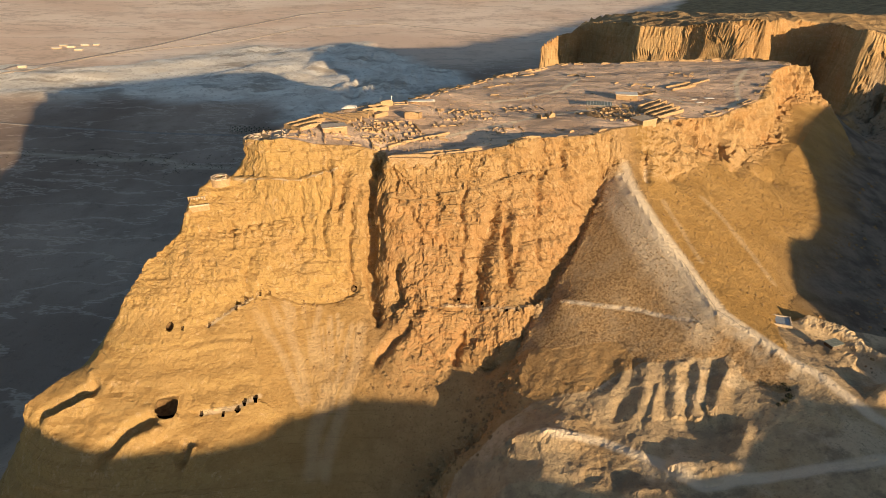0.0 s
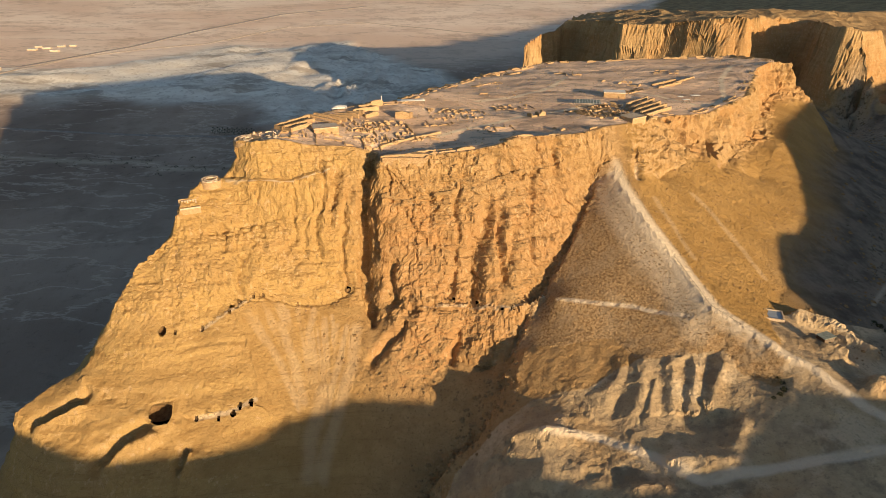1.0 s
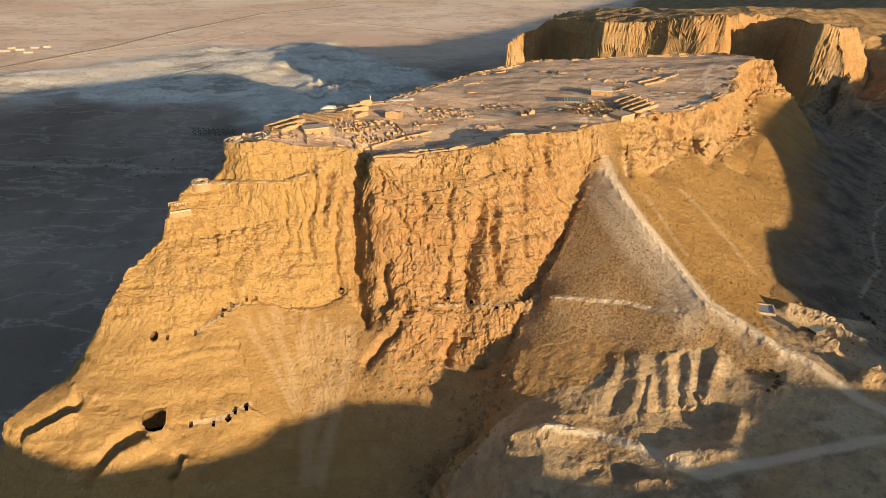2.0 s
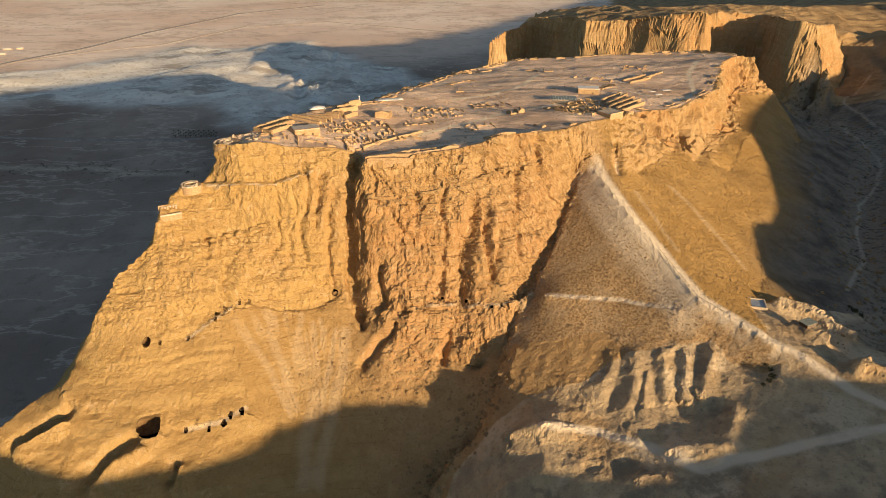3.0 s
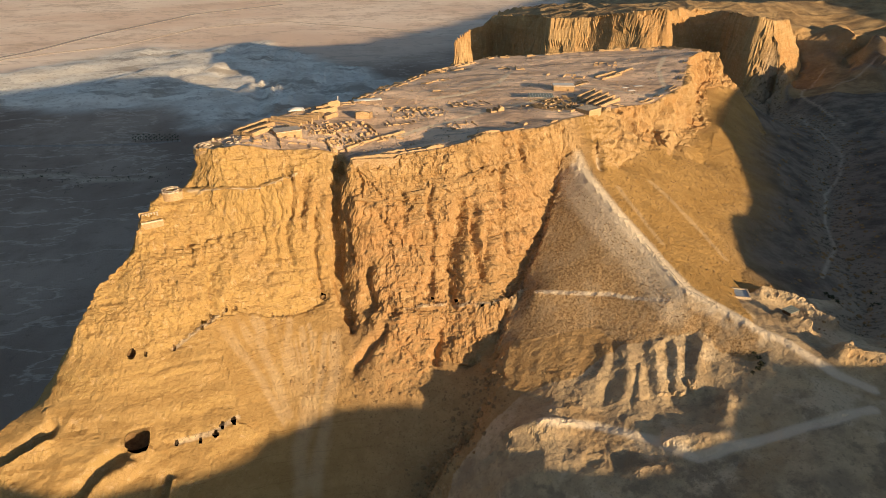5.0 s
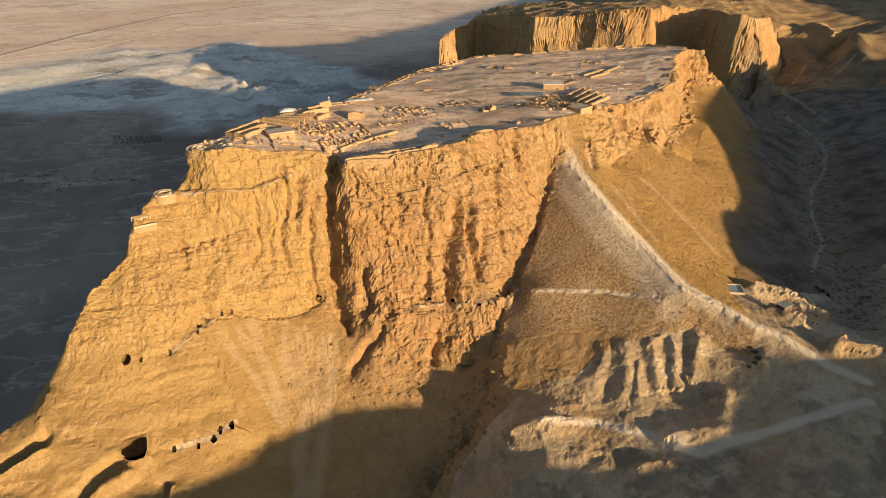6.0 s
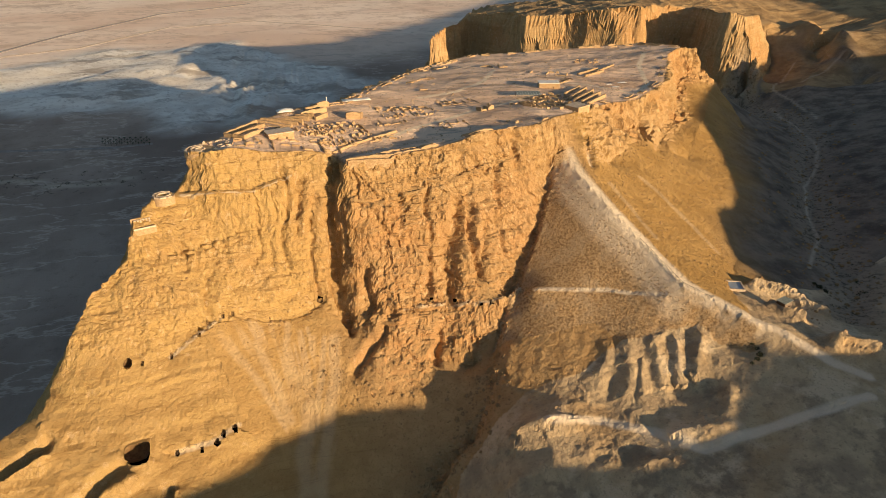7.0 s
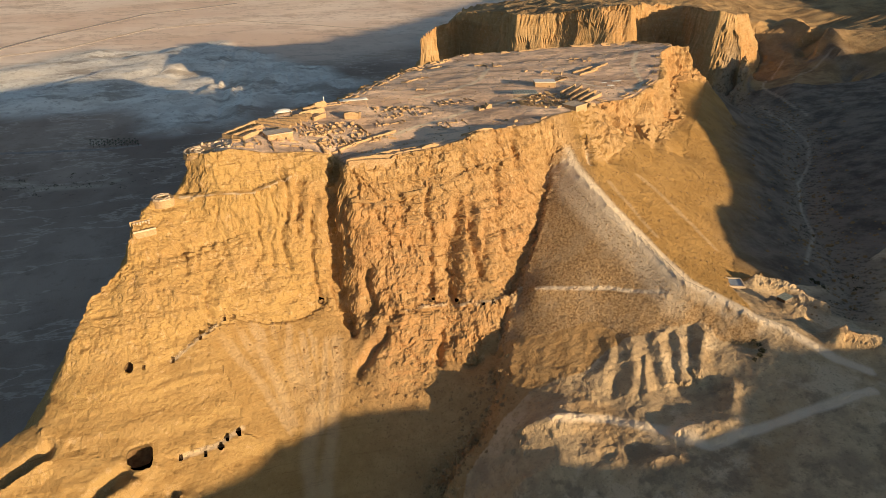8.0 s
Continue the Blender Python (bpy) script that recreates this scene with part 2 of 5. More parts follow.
GULLIES += [
    ([(221, 492), (210, 459)], 2.2, 8),
    ([(240, 492), (215, 448)], 4.5, 3.4),
    ([(-209, 261), (-198, 267), (-186, 272)], 3.5, 5),
    ([(-170, 248), (-161, 255), (-151, 260)], 3.5, 5),
    ([(-134, 246), (-130, 253)], 2.5, 5),
    ([(-111, 329), (-112, 321)], 2, 3),
    ([(91, 385), (96, 381)], 2.5, 3),
    ([(45, 342), (40, 331)], 2.5, 3.5),
    ([(-4, 349), (-3, 341)], 2, 2.5),
    ([(-29, 334), (-27, 324)], 2.5, 4),
]
GULLIES += [
    ([(-68, 364), (-66, 356), (-72, 348), (-70, 343)], 1.5, 2.4),
    ([(-84, 352), (-83, 344), (-88, 338)], 1.4, 1.8),
    ([(-56, 350), (-58, 342), (-55, 338)], 1.6, 2.6),
    ([(-124, 340), (-122, 332)], 1.6, 2.5),
    ([(14, 354), (10, 346), (12, 338)], 1.6, 3),
    ([(58, 366), (54, 352), (56, 340)], 1.8, 3.5),
    ([(72, 382), (73, 373)], 2, 3),
    ([(134, 411), (131, 387)], 2.5, 3),
    ([(183, 462), (169, 437)], 2.5, 3),
]
MARL_PLAN = [(-1386, 1934), (-969, 2035), (-843, 2276), (-683, 2440), (-490, 2362), (-279, 2458), (-85, 2165), (108, 1766), (-32, 1620), (-203, 1581),
    (-283, 1356), (-372, 1404), (-454, 1586), (-586, 1591), (-799, 1606), (-1205, 1638)]
WADI_THREADS = [
    ([(557, 763), (515, 668), (480, 584), (426, 518), (377, 473), (337, 421), (309, 373), (261, 326)], 1.6),
    ([(695, 904), (612, 836), (563, 716), (546, 666)], 1.8),
    ([(732, 855), (639, 814)], 1.5),
]
SCREE_PLAN = [(-114, 313), (-101, 320), (-81, 323), (-58, 328), (-46, 317), (-38, 300), (-33, 287), (-53, 271), (-54, 246), (-79, 247), (-80, 269),
    (-97, 276), (-103, 295)]
STREAKS = [
    ([(-89, 312), (-80, 296), (-74, 280)], 2.0),
    ([(-107, 313), (-89, 297), (-78, 281)], 1.6),
    ([(-53, 318), (-59, 292), (-62, 276)], 1.6),
    ([(-47, 317), (-50, 298), (-55, 279), (-61, 248)], 2.6),
    ([(-64, 286), (-68, 264), (-69, 249)], 3.0),
    ([(-72, 325), (-74, 302)], 1.4),
    ([(190, 353), (192, 334)], 1.5),
    ([(171, 394), (186, 362), (194, 330)], 1.8),
    ([(137, 371), (145, 323)], 1.5),
]
FAINT_TRACKS = [
    ([(129, 385), (131, 396), (137, 402), (155, 415)], 0.8),
    ([(-7, 318), (9, 320), (27, 317), (42, 313), (53, 316), (61, 322)], 0.7),
    ([(-121, 357), (-102, 351), (-84, 354), (-71, 358), (-62, 362)], 0.6),
    ([(-131, 304), (-117, 312), (-106, 320)], 0.6),
    ([(-128, 268), (-110, 272), (-99, 278)], 0.7),
]
WALLED = [
    ('storehouse_ruin', 'long parallel tan stone storehouse walls on the flat top', 'ruin', [(-70, 444, -47, 432, 4.4, 1.3), (-74, 439, -50, 427, 3.8, 1.3), (-77, 434, -54, 422, 3.2, 1.3), (-80, 429, -57, 417, 2.6, 1.3), (-83, 424, -61, 412, 2.0, 1.3), (-86, 419, -65, 408, 1.5, 1.3)], 0.15, 0),
    ('long_store_ruin', 'low sunlit stone store walls near the northern rim', 'ruin', [(-99, 396, -82, 421, 2.8, 1.3), (-94, 391, -77, 411, 2.8, 1.3), (-87, 388, -77, 400, 2.6, 1.2), (-99, 396, -87, 387, 2.4, 1.1)], 0.2, 0),
]
WALLED += [
    ('great_wall_ruin', 'tall golden stone wall stub on the eastern side', 'ruin', [(-55, 436, -38, 447, 3.4, 1.4), (-52, 446, -43, 452, 3.0, 1.2), (-46, 429, -38, 438, 3.0, 1.2), (-44, 452, -36, 459, 4.2, 1.3)], 0.2, 0),
    ('tower_ruin', 'square tan stone tower stump beside rubble', 'ruin', [(-26, 432, -17, 433, 5, 1.3), (-17, 433, -15, 439, 5, 1.2), (-26, 432, -24, 438, 4.2, 1.2), (-24, 438, -15, 439, 3.6, 1.2)], 0.25, 0),
    ('boundary_wall', 'long low plastered wall crossing the dusty top', 'ruin', [(-34, 384, -20, 393, 1.8, 1.0), (-20, 393, 4, 411, 1.5, 1.0)], 0.3, 0),
]
WALLED += [
    ('barracks_ruin', 'three long stone walls above the western cliff', 'ruin', [(-31, 357, -7, 360, 3.2, 1.5), (-32, 358, -14, 363, 3.0, 1.4), (-18, 363, -4, 362, 3.0, 1.3), (-7, 360, -4, 361, 3.2, 1.2)], 0.12, 0),
    ('palace_store_ruin', 'long parallel stone walls of the western palace', 'ruin', [(147, 475, 181, 522, 3.2, 1.5), (147, 465, 183, 512, 3.2, 1.5), (151, 460, 185, 503, 3.0, 1.4), (152, 452, 184, 491, 2.8, 1.3), (150, 493, 178, 529, 3.0, 1.3)], 0.25, 0),
]
WALLED += [
    ('southern_wall_ruin', 'low parallel stone rows on the southern top', 'ruin', [(201, 588, 231, 611, 2.2, 1.4), (204, 579, 233, 602, 2.2, 1.4), (221, 597, 252, 620, 2.0, 1.3)], 0.4, 0),
]
BLOCKS = [
    ('bathhouse_ruin', 'dense tan stone rooms of a ruined bathhouse', 'ruin', -32, 404, 38, 34, 25, 9, 7, 2.4, 0),
    ('village_ruin', 'low broken field of small stone rooms', 'ruin', 17, 452, 40, 26, 10, 11, 7, 1.7, 0),
    ('church_ruin', 'tall broken golden church walls standing alone', 'ruin', 72, 449, 14, 13, 20, 2, 2, 4.6, 0),
    ('western_palace_ruin', 'crowded tan stone palace rooms near the rim', 'ruin', 121, 458, 36, 38, 40, 8, 7, 3.0, 0),
    ('byzantine_house_ruin', 'long low stone house on the far top', 'ruin', 139, 651, 30, 12, -8, 3, 1, 4.0, 0),
    ('villa_ruin', 'row of small stone rooms behind the palace', 'ruin', 176, 597, 34, 11, -30, 5, 1, 3.0, 0),
    ('courtyard_ruin', 'stone rooms round a pale courtyard near the cliff', 'ruin', -55, 384, 34, 18, 8, 6, 3, 2.0, 0),
    ('gate_ruin', 'small crumbled stone gate rooms by the chasm', 'ruin', -36, 387, 16, 14, 20, 3, 2, 3.0, 0),
]
BLOCKS += [
    ('quarry_ruin', 'low ring of heaped building stones', 'ruin', -2, 401, 11, 9, 0, 2, 2, 1.4, 0),
    ('house_ruin', 'small heap of broken stone walls in dust', 'ruin', 43, 417, 18, 9, 15, 3, 2, 1.6, 0),
    ('palace_upper_ruin', 'pale plastered rooms of the upper northern palace', 'ruin', -105, 379, 22, 16, 15, 6, 4, 1.6, 1),
    ('palace_court_ruin', 'pale low walls south of the upper palace', 'ruin', -87, 380, 20, 12, 10, 4, 3, 1.8, 0),
    ('small_house_ruin', 'tiny stone house stump on open ground', 'ruin', 42, 521, 8, 6, 0, 1, 1, 2.5, 0),
    ('rim_house_ruin', 'stone rooms on the western rim', 'ruin', 88, 413, 22, 8, 28, 4, 1, 2.6, 0),
    ('palace_annex_ruin', 'stone annex rooms along the palace edge', 'ruin', 145, 444, 30, 10, 35, 4, 1, 2.8, 0),
    ('east_house_ruin', 'row of stone rooms by the eastern rim', 'ruin', 78, 672, 36, 8, 35, 5, 1, 2.6, 0),
]
BLOCKS += [
    ('palace_rooms_ruin', 'dense sunlit stone rooms behind the western palace', 'ruin', 137, 484, 30, 24, 42, 8, 6, 2.6, 0),
    ('workshop_ruin', 'long broken row of low stone workshops', 'ruin', 168, 556, 38, 9, 36, 7, 1, 2.0, 0),
    ('garrison_ruin', 'low scattered stone rooms on open dusty ground', 'ruin', 60, 482, 30, 12, 14, 7, 2, 1.5, 0),
    ('courtyard_house_ruin', 'low stone house walls beside the boundary wall', 'ruin', 2, 428, 20, 10, 18, 4, 2, 1.6, 0),
    ('eastern_row_ruin', 'long low stone row near the eastern edge', 'ruin', 52, 588, 44, 7, 48, 7, 1, 1.8, 0),
    ('southern_house_ruin', 'small stone rooms on the bare southern top', 'ruin', 236, 650, 24, 11, -20, 4, 2, 2.0, 0),
    ('gatehouse_ruin', 'crowded small stone rooms beside the bathhouse', 'ruin', -48, 412, 22, 16, 30, 6, 4, 2.4, 0),
]
HOUSES = [
    ('flat_house', 'flat-roofed tan stone building among the storehouses', 'building', -68, 394, 15, 10, 4.4, 18, 'stone', 'plaster'),
    ('palace_bastion', 'massive square tan stone bastion on the western rim', 'building', 138, 438, 13, 12, 6.5, 30, 'stone', 'pale'),
    ('mosaic_shelter_house', 'stone building with broad white roof near the palace', 'building', 150, 529, 17, 11, 4.6, -12, 'stone', 'white'),
]
CANOPIES = [
    ('slatted_shelter', 'open shelter with striped grey-green roof', 'shelter', 119, 491, 19, 13, 4.0, -12, 'slats', 0.0, 9),
    ('visitor_tent', 'white peaked canvas tent on the northern top', 'tent', -65, 444, 11, 8, 3.0, 10, 'white', 1.6),
    ('long_awning', 'long low white awning by the eastern rim', 'awning', -16, 472, 20, 7, 2.8, 5, 'white', 0.4),
    ('small_awning', 'small white awning on the southern top', 'awning', 224, 544, 8, 4, 2.6, 0, 'white', 0.3, 0, 'small white awnings'),
    ('small_awning', 'small white awning on the southern top', 'awning', 209, 525, 6, 3.5, 2.6, 0, 'white', 0.3, 0, 'small white awnings'),
    ('small_awning', 'small white awning on the southern top', 'awning', 209, 538, 5, 3, 2.6, 0, 'white', 0.3, 0, 'small white awnings'),
]
TERRACES = [
    (-110, 372, 9.6, 8.0, 0, 'upper half-round pale stone palace terrace on the prow', [(0.95, 90, 300, 0.7), (0.6, 80, 300, 0.9), (0.3, 0, 340, 0.8)], 3),
    (-130, 356, -9.6, 5.5, 0, 'middle round stone palace terrace on a ledge', [(0.92, 60, 330, 0.9), (0.6, 0, 340, 0.9)], 4),
]
COLONNADE = (-139.5, 342.3, -20.7, 11, 22, 'lowest palace terrace with small columns and retaining wall')
POOL = (178, 292, 13, 9, -20)
KIOSK = (195, 268)
RAILS = [
    [(-7, 318), (9, 320), (27, 317), (42, 313), (53, 316), (61, 322)],
    [(-128, 268), (-110, 272), (-99, 278)],
    [(132, 318), (137, 296), (140, 281), (153, 268)],
    [(122, 378), (129, 391), (141, 413), (164, 437)],
    [(-131, 304), (-117, 312), (-106, 320)],
]
MAST = (-37, 464)
BUSHES = [(162, 242, 2.0), (160, 237, 2.2), (157, 235, 1.6), (154, 234, 1.3), (252, 305, 2.4), (254, 301, 2.0), (251, 308, 1.6), (161, 245, 1.2)]
PALMS = [(-463, 1381), (-453, 1380), (-442, 1379), (-431, 1377), (-421, 1376), (-410, 1375), (-399, 1373), (-389, 1372), (-378, 1371), (-455, 1368),
    (-445, 1367), (-434, 1365), (-424, 1364), (-413, 1363), (-402, 1361), (-392, 1360), (-381, 1359), (-371, 1358), (-457, 1356), (-446, 1355), (-436,
    1353), (-425, 1352), (-415, 1351), (-404, 1350), (-394, 1348), (-383, 1347), (-373, 1346), (-449, 1343), (-438, 1342), (-428, 1340), (-418, 1339),
    (-407, 1338), (-397, 1337), (-386, 1336), (-376, 1334), (-366, 1333)]
PLAIN_WADI = [(-850, 1207), (-610, 1164), (-535, 1170), (-482, 1128), (-387, 1129), (-363, 1150)]
DIRT_ROADS = [
    [(-1259, 1819), (-1147, 2160), (-967, 2342), (-795, 2438), (-556, 2838)],
    [(-548, 2805), (-241, 2908), (83, 2722), (334, 2559)],
]
SHEDS = [(-1247, 1955, 22, 10, 6, 10), (-1327, 2296, 30, 14, 5, 0), (-1291, 2321, 26, 12, 5, 5), (-1261, 2358, 24, 12, 5, 0), (-1227, 2371, 20, 12, 5,
    8), (-1330, 2345, 24, 10, 5, 0), (-1241, 2272, 28, 10, 5, 3)]

# crest of the hills to the west, across the sun's line: (place along the crest, height)
CREST = [(-300, -20), (-60, -14), (-14, -28), (2, -37), (25, -39), (43, -43), (60, -46), (72, -45), (85, -40), (104, -39), (121, -36), (149, -40), (161, -43),
         (174, -46), (186, -45.5), (198, -42), (205, -41.5), (214, -39.5), (225, -37.5), (240, -33), (270, -24), (300, -29), (332, -25), (350, -26), (363, -14), (388, -5), (409, -1), (429, -7), (479, -2),
         (522, 10), (547, 23), (562, 32), (600, 36), (700, 42), (850, 32), (950, 18), (1100, 18), (1250, 45), (1340, 105), (1500, 112), (1817, 122), (2318, 152), (2648, 175), (3200, 210)]
SX, SY = math.sin(radians(SUN_AZ)), math.cos(radians(SUN_AZ))


def cross(c, s):
    return (-SY * c - SX * s, SX * c - SY * s)


WEST_CREST = [(*cross(c, -180), h) for c, h in CREST]
WEST_FRONT = [(*cross(c, -60), min(h - 30, -80) if c < 300 else h - 40) for c, h in CREST if c > -100]
WEST_BACK = [(*cross(c, -420), h - 60) for c, h in CREST]

LINES = [RIM_WEST, RIM_EAST, LEDGE_UPPER, LEDGE_LOWER, SHELF_NORTH, FOOT_NORTH, CHASM, BAND_WEST, FOOT_WEST, CLEFT_RAMP, RAMP_SHOULDER, CAVE_BENCH, BENCH_LOW,
         BENCH_EDGE, LOWER_WEST, GORGE, GORGE_BANK, RAMP_CREST, RAMP_PATH, RAMP_TOE, BADLAND_FOOT, TOP_HOLLOW, SOUTH_GULLY, KNOB_A, KNOB_B, ROAD, SOUTH_FOOT, TALUS_TOE, WADI,
         FAR_RIM, FAR_FOOT, SPUR, FAR_SPUR, SOUTH_RIM, SOUTH_CLIFF, LEDGE_BACK, SHELF_BACK, BAND_BACK, NORTH_FOOT, FAR_TOP, SOUTH_HILL, SOUTH_VALLEY, WEST_CREST, WEST_FRONT, WEST_BACK]


def plain_height(x, y):
    return -270 + 60 * smooth(1300, 4600, np.hypot(x, y)) + 0 * x


PLAIN_EDGE = [(-1500, -6000), (-420, -300), (-430, 150), (-420, 330), (-330, 480), (-230, 580), (-140, 690), (-40, 840), (60, 980), (100, 1250), (150, 1450), (330, 1600), (700, 2300), (1500, 4200), (2600, 9000),
              (-9000, 9000), (-9000, -6000)]


def solve_land(x0, x1, y0, y1, step, lines, edge_heights=None, fixed_plain=True):
    """Heights on an even grid that pass through all the lines and run straight between them."""
    nx, ny = int((x1 - x0) / step) + 1, int((y1 - y0) / step) + 1
    gx, gy = np.meshgrid(x0 + step * np.arange(nx), y0 + step * np.arange(ny))
    tot, cnt = np.zeros((ny, nx)), np.zeros((ny, nx))
    for line in lines:
        for a, b in zip(line, line[1:]):
            n = max(2, int(math.dist(a[:2], b[:2]) / (step * 0.5)))
            t = np.linspace(0, 1, n)
            i = np.round((a[0] + (b[0] - a[0]) * t - x0) / step).astype(int)
            j = np.round((a[1] + (b[1] - a[1]) * t - y0) / step).astype(int)
            ok = (i >= 0) & (i < nx) & (j >= 0) & (j < ny)
            np.add.at(tot, (j[ok], i[ok]), (a[2] + (b[2] - a[2]) * t)[ok])
            np.add.at(cnt, (j[ok], i[ok]), 1)
    if fixed_plain:
        m = inside(gx, gy, PLAIN_EDGE)
        tot[m], cnt[m] = plain_height(gx, gy)[m], 1
    if edge_heights is not None:
        for sl in (np.s_[0, :], np.s_[-1, :], np.s_[:, 0], np.s_[:, -1]):
            tot[sl], cnt[sl] = edge_heights(gx[sl], gy[sl]), 1
    levels = [(tot, cnt)]
    while min(levels[-1][0].shape) > 24:
        a, c = levels[-1]
        ny2, nx2 = (a.shape[0] + 1) // 2, (a.shape[1] + 1) // 2
        pa, pc = np.zeros((ny2 * 2, nx2 * 2)), np.zeros((ny2 * 2, nx2 * 2))
        pa[:a.shape[0], :a.shape[1]], pc[:a.shape[0], :a.shape[1]] = a, c
        levels.append((pa.reshape(ny2, 2, nx2, 2).sum((1, 3)), pc.reshape(ny2, 2, nx2, 2).sum((1, 3))))
    h = None
    for a, c in reversed(levels):
        known = c > 0
        val = a / np.maximum(c, 1)
        if h is None:
            h = np.where(known, val, val[known].mean())
        else:
            h = np.repeat(np.repeat(h, 2, 0), 2, 1)[:a.shape[0], :a.shape[1]]
        for _ in range(160):
            p = np.pad(h, 1, mode="edge")
            h = np.where(known, val, 0.25 * (p[:-2, 1:-1] + p[2:, 1:-1] + p[1:-1, :-2] + p[1:-1, 2:]))
    return h


def sampler(h, x0, y0, step):
    def at(x, y):
        fx, fy = np.clip((x - x0) / step, 0, h.shape[1] - 1.001), np.clip((y - y0) / step, 0, h.shape[0] - 1.001)
        i, j = fx.astype(int), fy.astype(int)
        u, v = fx - i, fy - j
        return (h[j, i] * (1 - u) + h[j, i + 1] * u) * (1 - v) + (h[j + 1, i] * (1 - u) + h[j + 1, i + 1] * u) * v
    return at


far_land = sampler(solve_land(-5600, 5600, -2400, 5600, 40, LINES + [OUTER_WEST, OUTER_SOUTH]), -5600, -2400, 40)
IX0, IX1, IY0, IY1 = -480, 900, -320, 1500
near_land = sampler(solve_land(IX0, IX1, IY0, IY1, 2, LINES, far_land), IX0, IY0, 2)


def land(x, y):
    """Height of the bare land, before weathering."""
    x, y = np.asarray(x, float), np.asarray(y, float)
    w = np.minimum(np.minimum(x - IX0, IX1 - x), np.minimum(y - IY0, IY1 - y))
    w = smooth(0, 60, w)
    return far_land(x, y) * (1 - w) + near_land(x, y) * w


# ---- materials ----
class Nodes:
    """A short hand for node materials."""

    def __init__(self, name, rough=0.9):
        self.m = bpy.data.materials.new(name)
        self.m.use_nodes = True
        self.t = self.m.node_tree
        self.b = self.t.nodes["Principled BSDF"]
        self.b.inputs["Roughness"].default_value = rough
        self.b.inputs["Specular IOR Level"].default_value = 0.15

    def node(self, kind, **put):
        n = self.t.nodes.new(kind)
        for k, v in put.items():
            n.inputs[k].default_value = v if not isinstance(v, bpy.types.NodeSocket) else n.inputs[k].default_value
            if isinstance(v, bpy.types.NodeSocket):
                self.t.links.new(v, n.inputs[k])
        return n

    def link(self, a, b):
        self.t.links.new(a, b)

    def coords(self, sx=1.0, sy=1.0, sz=1.0):
        g = self.node("ShaderNodeNewGeometry")
        m = self.node("ShaderNodeMapping", Vector=g.outputs["Position"], Scale=(sx, sy, sz))
        return m.outputs[0]

    def noise(self, size, detail=5, rough=0.6, vec=None, squash=(1, 1, 1)):
        v = vec or self.coords(squash[0] / size, squash[1] / size, squash[2] / size)
        return self.node("ShaderNodeTexNoise", Vector=v, Scale=1.0, Detail=detail, Roughness=rough).outputs["Fac"]

    def span(self, v, lo, hi, a=0.0, b=1.0):
        n = self.node("ShaderNodeMapRange", Value=v)
        for i, x in zip((1, 2, 3, 4), (lo, hi, a, b)):
            n.inputs[i].default_value = x
        n.interpolation_type = "SMOOTHSTEP"
        return n.outputs[0]

    def mix(self, f, a, b):
        n = self.t.nodes.new("ShaderNodeMix")
        n.data_type = "RGBA"
        for i, v in ((0, f), (6, a), (7, b)):
            if isinstance(v, bpy.types.NodeSocket):
                self.link(v, n.inputs[i])
            else:
                n.inputs[i].default_value = v if i == 0 else (*v, 1)
        return n.outputs[2]

    def maths(self, op, a, b):
        n = self.t.nodes.new("ShaderNodeMath")
        n.operation = op
        for i, v in ((0, a), (1, b)):
            if isinstance(v, bpy.types.NodeSocket):
                self.link(v, n.inputs[i])
            else:
                n.inputs[i].default_value = v
        return n.outputs[0]

    def attr(self, name):
        n = self.t.nodes.new("ShaderNodeAttribute")
        n.attribute_name = name
        return n.outputs["Fac"]

    def bump(self, height, dist, strength=1.0, after=None):
        n = self.node("ShaderNodeBump", Height=height, Distance=dist, Strength=strength)
        if after:
            self.link(after, n.inputs["Normal"])
        return n.outputs[0]

    def done(self, colour, normal=None):
        self.link(colour, self.b.inputs["Base Color"])
        if normal:
            self.link(normal, self.b.inputs["Normal"])
        return self.m


